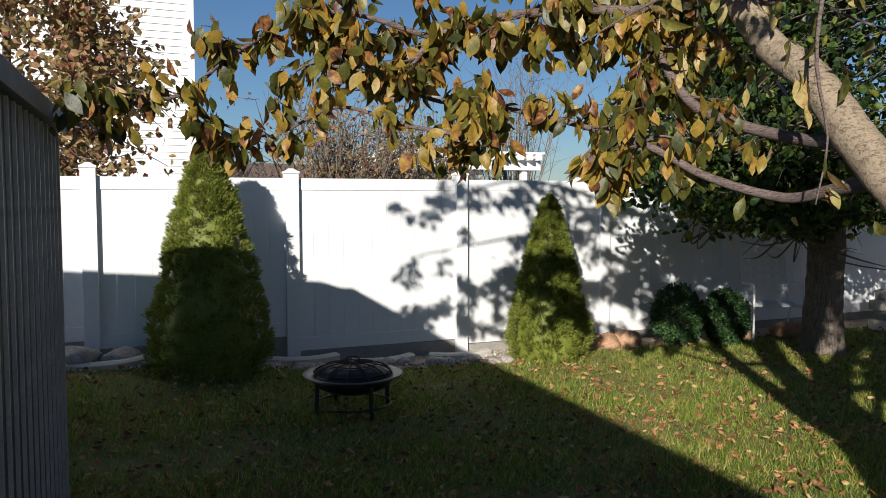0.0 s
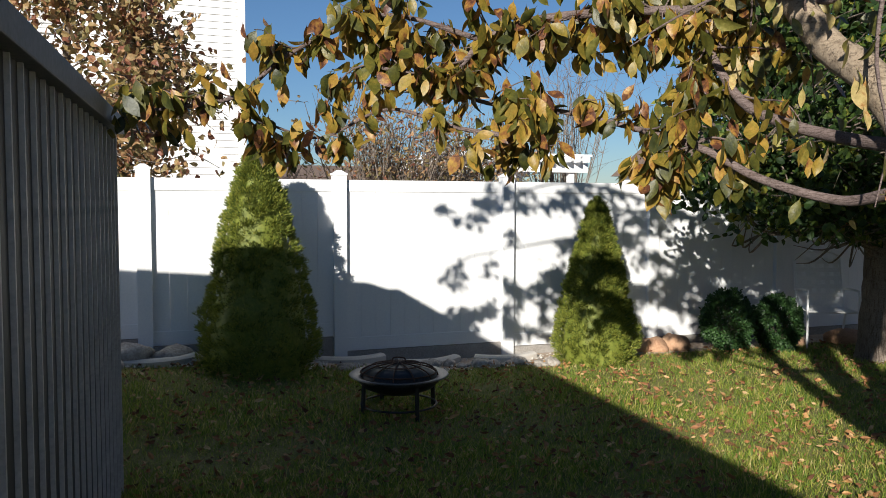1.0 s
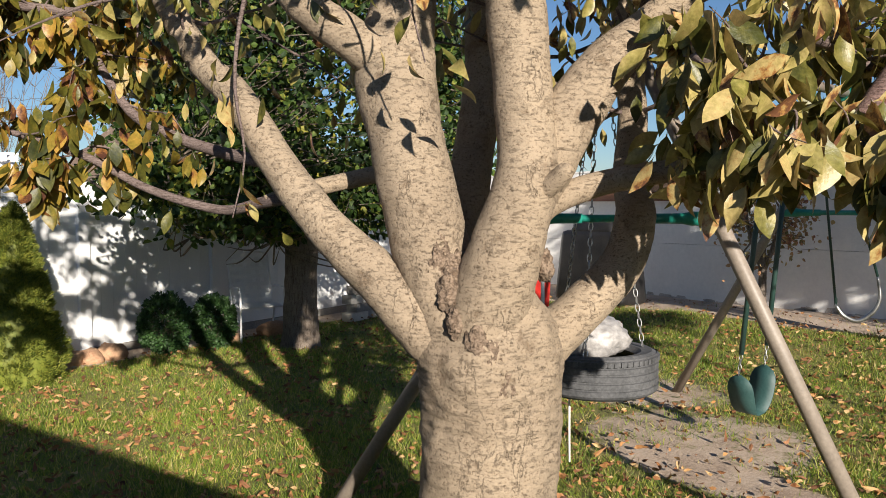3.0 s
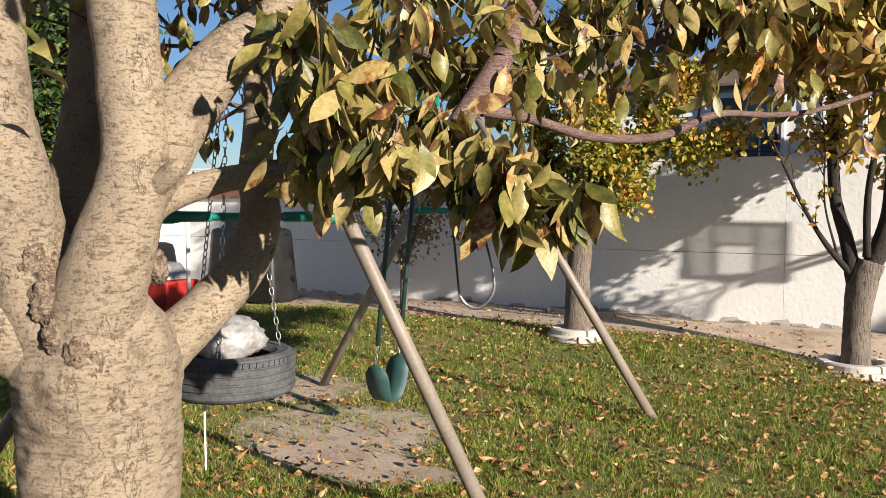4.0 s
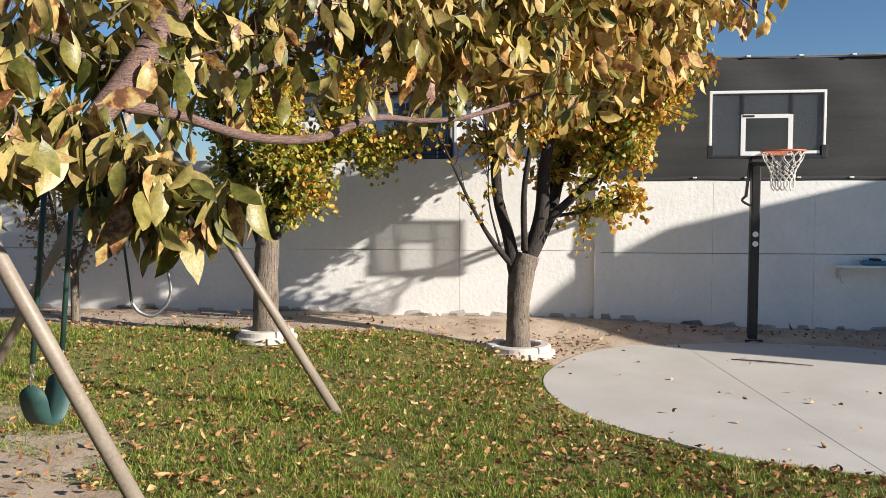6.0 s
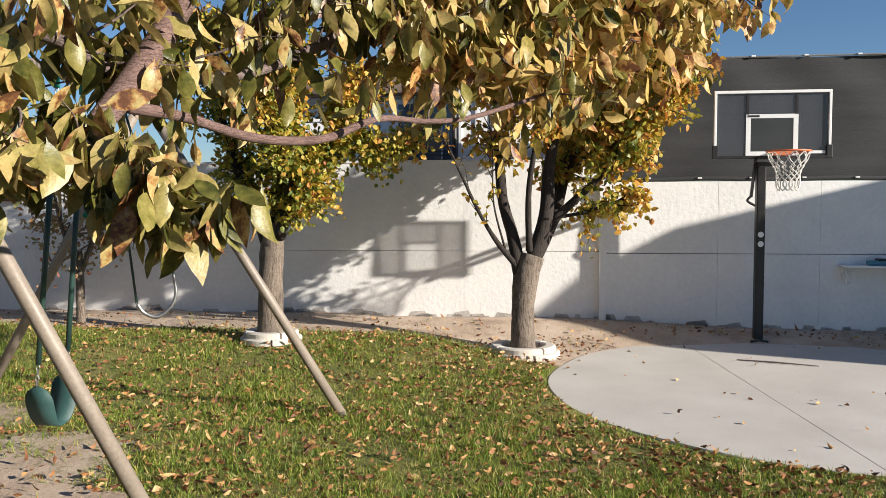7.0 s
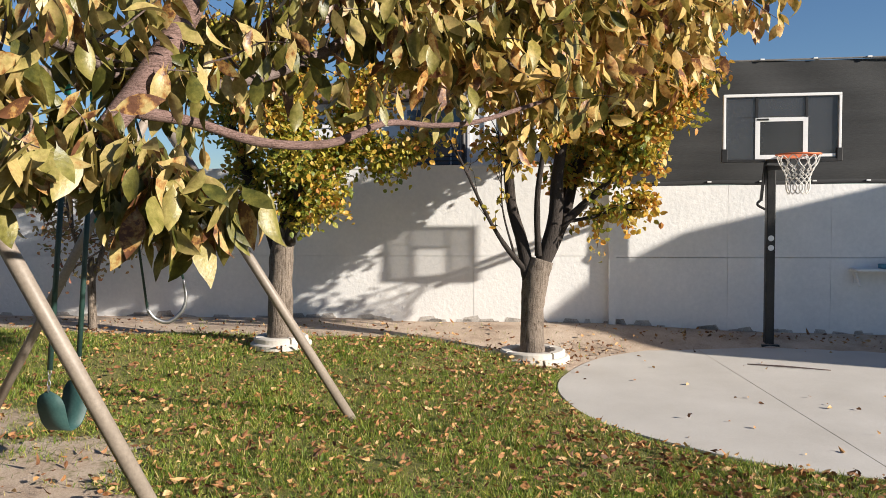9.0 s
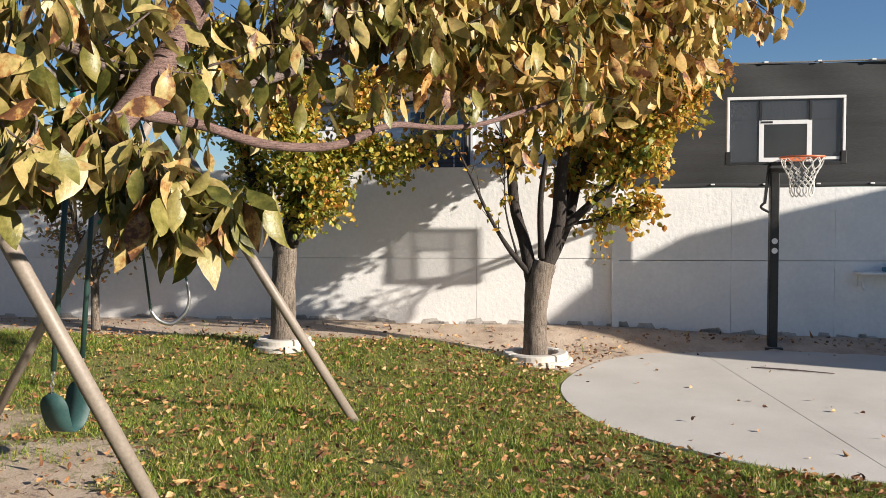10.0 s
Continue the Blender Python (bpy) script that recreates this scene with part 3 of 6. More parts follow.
# ---- the big fruit tree ----
TRUNK = [(2.69, 1.14, -0.05, 0.35), (2.69, 1.14, 0.12, 0.29), (2.70, 1.14, 0.55, 0.252), (2.70, 1.13, 0.92, 0.256), (2.69, 1.14, 1.14, 0.265), (2.67, 1.16, 1.30, 0.20)]
BOUGHS = {
    "a": [(2.62, 1.20, 1.05, 0.10), (2.53, 1.32, 1.22, 0.105), (2.48, 1.46, 1.37, 0.093), (2.46, 1.70, 1.56, 0.078), (2.48, 1.97, 1.82, 0.073), (2.51, 2.21, 2.08, 0.069), (2.56, 2.47, 2.25, 0.065), (2.60, 2.75, 2.56, 0.060), (2.60, 2.98, 2.94, 0.06), (2.5, 3.3, 3.4, 0.04)],
    "b": [(2.63, 1.18, 1.10, 0.15), (2.60, 1.24, 1.30, 0.15), (2.58, 1.32, 1.52, 0.141), (2.57, 1.40, 1.85, 0.138), (2.63, 1.50, 2.14, 0.15), (2.73, 1.53, 2.42, 0.125), (2.93, 1.60, 2.97, 0.10), (3.0, 1.7, 3.7, 0.06)],
    "b1": [(2.62, 1.46, 2.10, 0.08), (2.49, 1.59, 2.24, 0.079), (2.43, 1.73, 2.35, 0.072), (2.43, 2.01, 2.59, 0.059), (2.2, 2.5, 3.0, 0.04)],
    "c": [(2.74, 1.26, 1.25, 0.09), (2.80, 1.32, 1.45, 0.085), (2.96, 1.37, 1.77, 0.084), (3.07, 1.38, 2.11, 0.078), (3.25, 1.47, 2.55, 0.075), (3.54, 1.58, 3.21, 0.055)],
    "d": [(2.63, 1.12, 1.02, 0.17), (2.60, 1.09, 1.25, 0.15), (2.59, 1.02, 1.47, 0.129), (2.63, 0.95, 1.75, 0.107), (2.67, 0.99, 2.04, 0.102), (2.70, 1.03, 2.33, 0.104), (2.87, 1.14, 2.82, 0.09), (2.9, 1.1, 3.6, 0.05)],
    "e": [(2.66, 0.94, 1.62, 0.06), (2.71, 0.91, 1.76, 0.085), (2.78, 0.87, 1.93, 0.105), (2.93, 0.79, 2.13, 0.094), (3.07, 0.69, 2.27, 0.076), (3.22, 0.58, 2.43, 0.066), (3.37, 0.38, 2.69, 0.053), (3.5, 0.0, 3.0, 0.04)],
    "f": [(2.66, 0.96, 1.56, 0.05), (2.71, 0.91, 1.64, 0.047), (2.81, 0.80, 1.70, 0.044), (2.93, 0.66, 1.74, 0.042), (3.03, 0.52, 1.76, 0.038), (3.07, 0.36, 1.76, 0.030), (3.02, 0.13, 1.82, 0.02)],
    "g": [(2.80, 1.08, 1.02, 0.12), (2.89, 1.00, 1.13, 0.10), (2.99, 0.91, 1.24, 0.088), (3.14, 0.81, 1.40, 0.082), (3.25, 0.79, 1.59, 0.078), (3.43, 0.88, 1.76, 0.070), (3.62, 0.94, 2.09, 0.062), (3.79, 1.06, 2.59, 0.05)],
    "knob": [(2.62, 0.94, 1.66, 0.045), (2.60, 0.84, 1.71, 0.036), (2.59, 0.79, 1.75, 0.030), (2.585, 0.775, 1.765, 0.012)],
    "h": [(3.30, -0.30, 2.55, 0.05), (3.19, -0.24, 2.33, 0.046), (3.03, -0.15, 2.11, 0.044), (2.86, -0.05, 1.91, 0.038), (2.80, 0.0, 1.86, 0.02)],
    "h2": [(3.22, 0.58, 2.42, 0.055), (3.17, 0.09, 2.56, 0.052), (3.22, -0.22, 2.56, 0.05), (3.40, -0.42, 2.70, 0.045), (3.7, -0.9, 3.05, 0.03)],
    "stub": [(2.50, 2.05, 1.66, 0.02), (2.60, 1.99, 1.69, 0.034), (2.72, 1.86, 1.73, 0.036), (2.83, 1.70, 1.77, 0.036), (2.75, 1.45, 1.78, 0.03)],
}
TWIGS = {
    "red": [(2.89, -0.11, 1.94, 0.028), (3.09, -0.26, 1.93, 0.024), (3.25, -0.47, 1.88, 0.023), (3.40, -0.72, 1.89, 0.022), (3.58, -0.96, 1.99, 0.019), (3.74, -1.20, 2.00, 0.016), (3.89, -1.44, 2.04, 0.015), (4.08, -1.86, 2.18, 0.012)],
    "up": [(2.72, 0.12, 2.13, 0.022), (2.94, 0.07, 2.13, 0.019), (3.11, -0.05, 2.07, 0.018), (3.29, -0.20, 2.08, 0.018), (3.50, -0.43, 2.14, 0.019), (3.70, -0.60, 2.24, 0.022), (3.89, -0.85, 2.44, 0.026), (3.80, -0.95, 2.95, 0.028)],
    "up2": [(3.89, -0.85, 2.44, 0.016), (3.86, -1.10, 2.37, 0.013), (4.01, -1.39, 2.49, 0.012), (4.1, -1.7, 2.6, 0.008)],
    "cluster": [(3.07, 0.50, 2.25, 0.02), (2.90, 0.46, 2.13, 0.014), (2.74, 0.42, 2.09, 0.013), (2.68, 0.27, 2.01, 0.011), (2.65, 0.20, 1.95, 0.008)],
    "low": [(2.86, -0.05, 1.91, 0.02), (2.72, -0.06, 1.80, 0.013), (2.64, -0.17, 1.73, 0.01), (2.60, -0.30, 1.64, 0.007)],
    "b1": [(2.47, 1.80, 1.68, 0.034), (2.52, 2.08, 1.65, 0.031), (2.54, 2.36, 1.62, 0.028), (2.39, 2.63, 1.71, 0.025), (2.21, 2.78, 1.84, 0.022), (2.04, 3.02, 1.94, 0.018), (1.78, 3.29, 2.04, 0.015), (1.53, 3.52, 2.09, 0.014), (1.34, 3.70, 2.19, 0.01)],
    "b2": [(2.48, 1.95, 1.80, 0.040), (2.56, 2.3, 1.85, 0.036), (2.54, 2.63, 1.94, 0.033), (2.46, 2.84, 2.06, 0.028), (2.40, 3.01, 2.33, 0.024), (2.40, 3.14, 2.54, 0.02), (2.16, 3.42, 2.83, 0.02)],
    "b3": [(2.38, 3.06, 2.50, 0.023), (2.06, 3.25, 2.51, 0.02), (1.73, 3.43, 2.48, 0.022), (1.51, 3.53, 2.39, 0.018), (1.33, 3.60, 2.22, 0.011), (0.97, 3.71, 2.27, 0.008)],
    "b4": [(1.78, 3.29, 2.03, 0.014), (1.67, 3.29, 1.92, 0.013), (1.37, 3.48, 1.96, 0.011), (1.07, 3.68, 2.06, 0.008), (0.76, 3.76, 1.92, 0.007), (0.51, 3.80, 1.98, 0.006)],
    "b5": [(1.51, 3.53, 2.39, 0.014), (1.08, 3.68, 2.51, 0.011), (0.77, 3.75, 2.40, 0.01), (0.56, 3.79, 2.27, 0.01), (0.36, 3.81, 2.10, 0.01), (0.02, 3.83, 2.03, 0.007)],
}


def drooping(points, per, spread, size, droop=1.25, leafsize=(0.7, 1.15)):
    """Leaf places and ways in clusters about points of a branch."""
    at, way = [], []
    for p in points:
        for _ in range(per):
            o = rng.normal(size=3) * spread
            at.append(np.asarray(p) + o)
            way.append(np.array([*(rng.normal(size=2) * 0.55), -droop + 0.55 * rng.normal()]))
    at, way = np.array(at), np.array(way)
    return at, way, size * rng.uniform(*leafsize, len(at))


def twig_run(a, way, length, r):
    """A bent side twig."""
    pts = [np.array([*a, r])]
    d = np.array(way, float)
    for k in range(1, 5):
        d = d + rng.normal(size=3) * 0.28
        d /= np.linalg.norm(d)
        pts.append(np.array([*(pts[-1][:3] + d * length / 4), r * (1 - k / 5.0)]))
    return glide(pts, 3)


def fruit_tree():
    root = thing("fruit_tree", (2.69, 1.14, 0), 0, "many-limbed fruit tree with grey-tan bark and drooping autumn leaves", "tree")
    inv = Matrix.Translation((-2.69, -1.14, 0))

    def put(name, geo, m, label="", smooth=True):
        ob = part(name, geo, m, root, label, smooth)
        ob.data.transform(inv)
        return ob

    put("trunk", stem(glide(TRUNK, 34), 110, 0.06), M_BARK)
    for k, (key, run) in enumerate(BOUGHS.items()):
        put("limb", stem(glide(run, 16), 56 if run[0][3] > 0.044 else 24, 0.06, seed=k), M_BARK_RED if key in ("h", "h2") else M_BARK)
    runs = []
    for k, (key, run) in enumerate(TWIGS.items()):
        g = glide(run, 6)
        runs.append(g)
        if key in ("red", "b1", "b2"):
            g[:, 3] *= 0.75
        put("branch", stem(g, 10, 0.08, seed=k), M_BARK_RED if key == "red" else M_BARK_DARK)
    # old bark burrs at the crotch and a broken knot
    for k, (c, r) in enumerate((((2.515, 1.235, 1.51), 0.042), ((2.50, 1.225, 1.435), 0.048), ((2.48, 1.055, 1.185), 0.046), ((2.50, 1.01, 1.135), 0.044), ((2.54, 0.97, 1.70), 0.022), ((2.66, 0.90, 1.43), 0.035), ((2.51, 1.03, 1.09), 0.055), ((2.53, 1.18, 1.405), 0.050), ((2.53, 0.98, 1.04), 0.045), ((2.49, 1.17, 1.34), 0.052), ((2.51, 1.21, 1.43), 0.046), ((2.46, 1.13, 1.24), 0.036))):
        bm = bmesh.new()
        bmesh.ops.create_icosphere(bm, subdivisions=4, radius=1.0)
        for v in bm.verts:
            d = v.co.copy()
            v.co = Vector(c) + Vector((d.x * r * 0.9, d.y * r * 0.9, d.z * r * 1.5)) * (1 + 0.3 * noise.noise(d * 2.3 + Vector((k, 0, 0))) + 0.25 * noise.noise(d * 7) + 0.15 * noise.noise(d * 16))
        put("burr", bm, M_BARK_FLAKE, "rough lump of old brown bark")
    # side twigs and their leaves
    tw, at, way, size = [], [], [], []

    def shoots(g, count, length, r0, leaves, spread, start=0.2, out=None, leaf=0.115):
        n = len(g)
        for _ in range(count):
            i = int(n * rng.uniform(start, 0.999))
            d = rng.normal(size=3) * np.array([1, 1, 0.6])
            d /= np.linalg.norm(d)
            if out is not None:
                d = d + np.array(out)
            t = twig_run(g[i, :3], d / np.linalg.norm(d), length * rng.uniform(0.5, 1.2), r0)
            tw.append(stem(t, 5, caps=False))
            a, w, s = drooping(t[4::2, :3], leaves, spread, leaf)
            at.append(a), way.append(w), size.append(s)

    red, up, up2, cluster, low, b1, b2, b3, b4, b5 = runs
    shoots(red, 5, 0.30, 0.006, 2, 0.03, 0.3, (0.2, -0.1, 0.9), 0.13)
    shoots(up, 30, 0.46, 0.007, 4, 0.05, 0.02, (0.3, -0.1, 0.7), 0.14)
    shoots(up2, 22, 0.55, 0.007, 4, 0.06, 0.1, (0.1, -0.3, 0.6), 0.14)
    shoots(cluster, 18, 0.32, 0.007, 4, 0.03, 0.05, (-0.15, -0.12, 0.08), 0.16)
    shoots(low, 17, 0.19, 0.006, 4, 0.028, 0.05, (-0.1, 0.15, 0.15), 0.16)
    shoots(glide(BOUGHS["f"], 6), 6, 0.28, 0.006, 3, 0.04, 0.6, (-0.1, -0.1, 0.4), 0.16)
    fence0 = len(at)
    shoots(b1, 16, 0.30, 0.006, 5, 0.03, 0.45, None, 0.125)
    shoots(b2, 24, 0.40, 0.006, 5, 0.03, 0.50, None, 0.125)
    shoots(b3, 36, 0.40, 0.006, 5, 0.03, 0.0, None, 0.125)
    shoots(b4, 13, 0.18, 0.005, 4, 0.025, 0.0, None, 0.115)
    shoots(b5, 19, 0.24, 0.005, 4, 0.03, 0.0, None, 0.120)
    # higher boughs on the fence side, whose fingers of shade lie on the white boards
    for pts in ([(2.45, 3.1, 3.1), (1.3, 3.45, 3.05), (-0.15, 3.6, 2.78)], [(2.45, 3.2, 3.3), (1.0, 3.5, 3.35), (-0.15, 3.6, 3.18)], [(2.2, 3.2, 3.4), (1.1, 3.6, 3.55), (0.2, 3.6, 3.38)], [(2.5, 3.3, 3.3), (1.9, 3.7, 3.2), (1.2, 3.75, 2.85)]):
        g = glide([(*p, r) for p, r in zip(pts, (0.024, 0.016, 0.007))], 6)
        tw.append(stem(g, 7, 0.05))
        shoots(g, 12, 0.40, 0.006, 4, 0.03, 0.1, (-1.0, 0.1, 0.0), 0.115)
    fence1 = len(at)
    # the high crown, over the yard, that throws the dappled shade
    for key, n in (("a", 16), ("b", 18), ("b1", 12), ("c", 16), ("d", 18), ("e", 16), ("g", 14), ("h2", 22)):
        g = glide(BOUGHS[key], 6)
        shoots(g[g[:, 2] > 2.45] if (g[:, 2] > 2.45).sum() > 3 else g[-8:], n, 1.1, 0.012, 4, 0.09, 0.0, (0, 0, 0.35))
    # sparse boughs overhead, whose shade falls on the limbs and the swing
    for s, e in (((2.7, 0.9, 3.4), (1.2, -0.5, 3.2)), ((2.6, 1.2, 3.5), (0.9, 0.25, 3.4)), ((2.9, 0.6, 3.4), (1.9, -1.2, 3.15)), ((2.5, 1.3, 3.6), (1.4, 0.2, 3.5)), ((3.2, 0.2, 3.3), (2.5, -1.7, 3.2))):
        mid = [(s[k] + e[k]) / 2 + rng.normal() * 0.08 for k in range(3)]
        g = glide([(*s, 0.032), (*mid, 0.024), (*e, 0.010)], 6)
        tw.append(stem(g, 7, 0.05))
        shoots(g, 16, 0.50, 0.007, 4, 0.05, 0.1, (-0.1, -0.2, 0.35), 0.14)
    # the boughs that spread to the court side, above the swing
    gold0 = len(at)
    for s, e in (((3.7, -0.9, 3.0), (5.0, -3.1, 2.95)), ((4.0, -1.6, 2.95), (5.15, -3.55, 3.02)), ((3.6, -0.5, 2.9), (4.7, -1.2, 2.75)), ((3.9, -0.9, 2.6), (4.9, -2.4, 2.55)), ((3.5, 0.2, 2.9), (4.6, 0.4, 3.0)), ((3.9, -1.2, 2.75), (5.2, -3.0, 2.86)), ((4.2, -1.5, 2.85), (4.75, -2.95, 2.72)), ((4.3, -1.6, 2.75), (4.9, -2.6, 2.55)), ((3.9, -0.9, 2.6), (4.6, -1.9, 2.38)), ((4.0, -1.2, 2.5), (4.7, -2.4, 2.40))):
        mid = [(s[k] + e[k]) / 2 + rng.normal() * 0.08 for k in range(3)]
        g = glide([(*s, 0.028), (*mid, 0.02), (*e, 0.008)], 6)
        tw.append(stem(g, 7, 0.05))
        shoots(g, 30, 0.46, 0.007, 4, 0.055, 0.05, (0, -0.2, 0.05), 0.145)
    gold1 = len(at)
    put("twig_growth", merged(tw), M_BARK_DARK)["kind"] = "stuff"
    court, side, gold = [*range(fence0), *range(fence1, gold0)], range(fence0, fence1), range(gold0, gold1)
    for rows, m, width, label in ((court, M_LEAF, 0.98, ""), (side, M_LEAF_BROWN, 1.15, "golden-brown leaves on the fence side"), (gold, M_LEAF_GOLD, 1.02, "tan-gold leaves above the swing")):
        put("leaves", foliage(np.vstack([at[k] for k in rows]), np.vstack([way[k] for k in rows]), np.concatenate([size[k] for k in rows]), width, 0.72, BLADE_SHAPE, BLADE_FACES), m, label)["kind"] = "stuff"
    return root


fruit_tree()


# ---- other trees ----
def small_tree(name, place, trunk, limbs, crown, leaves, leaf, bark, leafmat, label, hang=0.5, floor=-9.0, low=None):
    """A tree with given stem and limbs (from its foot); the leaves hang on twigs inside the crown's rough egg."""
    root = thing(name, place, 0, label, "tree")
    part("trunk", stem(glide(trunk, 8), 20, 0.09, seed=place[0]), bark, root, smooth=True)
    tw, tips = [], []
    for k, run in enumerate(limbs):
        g = glide(run, 6)
        part("limb", stem(g, 12, 0.08, seed=k), bark, root, smooth=True)
        tips.append(g[len(g) // 3:])
    tips = np.vstack(tips)
    at, way = [], []
    count = leaves // 30
    for _ in range(count):
        d = rng.normal(size=3)
        d /= np.linalg.norm(d)
        if low and _ % 8 == 0:
            c, r = np.array(low[:3]), np.array(low[3:])
        else:
            c, r = np.array(crown[:3]), np.array(crown[3:])
        goal = c + r * d * (0.45 + 0.6 * rng.random() ** 0.6) * (1 + 0.25 * noise.noise(Vector(d * 2.2) + Vector((place[0], 0, 0))))
        near = tips[np.argmin(np.linalg.norm(tips[:, :3] - goal, axis=1) + 0.25 * rng.random(len(tips)))]
        mid = (near[:3] + goal) / 2 + rng.normal(size=3) * 0.12
        g = glide([(*near[:3], 0.012), (*mid, 0.009), (*goal, 0.003)], 4)
        tw.append(stem(g, 4, caps=False))
        for q in range(30):
            p = g[rng.integers(3, len(g)), :3]
            at.append(p + rng.normal(size=3) * 0.10)
            w = rng.normal(size=3)
            w[2] -= hang
            way.append(w)
    part("twig_growth", merged(tw), bark, root, smooth=True)["kind"] = "stuff"
    at, way = np.array(at), np.array(way)
    keep = at[:, 2] > floor + 0.25 * rng.random(len(at))
    at, way = at[keep], way[keep]
    part("leaves", foliage(at, way, leaf * rng.uniform(0.7, 1.2, len(at)), 1.25), leafmat, root)["kind"] = "stuff"
    return root


def fan_tree(place, trunk, limbs, bare, sprays, leaf, mats, label, spread):
    """A vase-shaped yard tree: leaves sit in sprays along the limbs; the last of the limbs may be bare."""
    root = thing("yard_tree", place, 0, label, "tree")
    part("trunk", stem(glide(trunk, 10), 28, 0.10, seed=place[0]), M_BARK_ROUGH, root, smooth=True)
    tw, groups = [], [([], []) for _ in mats]
    for k, (run, weight, bottom) in enumerate(limbs):
        g = glide(run, 6)
        # limbs and twigs wear the shade-darkened bark, the trunk does not
        part("limb", stem(g, 12, 0.10, seed=k), M_BARK_SHADED, root, smooth=True)
        tall = np.flatnonzero(g[:, 2] > bottom)
        for _ in range(int(sprays * weight)):
            i = tall[int(len(tall) * rng.random() ** 0.8)]
            d = rng.normal(size=3) * np.array([1.0, 0.8, 0.5]) + np.array([0, 0, 0.35])
            goal = g[i, :3] + d / np.linalg.norm(d) * spread * rng.uniform(0.25, 1.0)
            t = glide([(*g[i, :3], 0.009), (*((g[i, :3] + goal) / 2 + rng.normal(size=3) * 0.05), 0.006), (*goal, 0.003)], 4)
            tw.append(stem(t, 4, caps=False))
            # outer sprays have turned further than those near the stem
            tint = min(len(mats) - 1, max(0, int(rng.normal() * 0.6 + (len(mats) - 0.4) * i / len(g))))
            for q in range(26):
                groups[tint][0].append(t[rng.integers(3, len(t)), :3] + rng.normal(size=3) * 0.055)
                groups[tint][1].append(rng.normal(size=3) - np.array([0, 0, 0.7]))
    for k, run in enumerate(bare):
        g = glide(run, 6)
        part("limb", stem(g, 8, 0.10, seed=k + 9), M_BARK_SHADED, root, "thin bare limb", True)
        for _ in range(16):
            i = rng.integers(len(g) // 3, len(g))
            e = g[i, :3] + (rng.normal(size=3) * 0.5 + np.array([0, 0.1, 0.7])) * rng.uniform(0.08, 0.42)
            t = glide([(*g[i, :3], 0.007), (*((g[i, :3] + e) / 2 + rng.normal(size=3) * 0.03), 0.005), (*e, 0.002)], 4)
            tw.append(stem(t, 4, caps=False))
            groups[-1][0].extend(t[rng.integers(2, len(t), 2), :3]), groups[-1][1].extend(rng.normal(size=(2, 3)))
    part("twig_growth", merged(tw), M_BARK_SHADED, root, smooth=True)["kind"] = "stuff"
    for (at, way), m in zip(groups, mats):
        part("leaves", foliage(np.array(at), np.array(way), leaf * rng.uniform(0.7, 1.2, len(at)), 1.35), m, root)["kind"] = "stuff"
    return root


TREE_B = (9.10, -0.50, float(height(9.1, -0.5)))
fan_tree(TREE_B,
         [(0, 0, -0.1, 0.17), (0, 0, 0.1, 0.145), (0.02, 0.0, 0.6, 0.13), (0.05, -0.03, 1.1, 0.125), (0.06, -0.03, 1.25, 0.10)],
         [([(0.05, -0.05, 1.0, 0.10), (0.1, -0.1, 1.5, 0.08), (0.1, -0.10, 2.1, 0.06), (0.1, -0.16, 3.1, 0.03), (0.1, -0.2, 3.7, 0.02)], 1.0, 1.7),
          ([(0.05, 0.0, 1.0, 0.09), (0.1, 0.15, 1.4, 0.07), (0.1, 0.38, 2.0, 0.05), (0.1, 0.6, 2.9, 0.02), (0.1, 0.7, 3.4, 0.015)], 1.0, 1.5),
          ([(0.05, -0.05, 1.05, 0.07), (0.0, -0.35, 1.7, 0.045), (-0.1, -0.7, 2.15, 0.03), (-0.1, -1.0, 2.8, 0.02)], 0.9, 1.5),
          ([(-0.02, -0.1, 1.1, 0.07), (-0.3, -0.2, 1.6, 0.045), (-0.6, -0.1, 2.3, 0.03), (-0.7, 0.0, 3.0, 0.02)], 0.9, 1.5),
          ([(0.0, -0.15, 1.2, 0.03), (-0.1, -0.38, 1.45, 0.02), (-0.1, -0.50, 1.55, 0.01)], 0.22, 1.3),
          ([(0.0, -0.5, 2.0, 0.03), (-0.1, -0.9, 2.05, 0.02), (-0.1, -1.25, 1.98, 0.012), (-0.1, -1.55, 2.1, 0.006)], 0.38, 1.7)],
         [], 165, 0.068, (M_LEAF_YELLOW, M_LEAF_YELLOW, M_LEAF_ORANGE), "small yard tree with yellow-green leaves and a ringed foot", 0.45)
TREE_C = (8.45, -3.14, float(height(8.45, -3.14)))
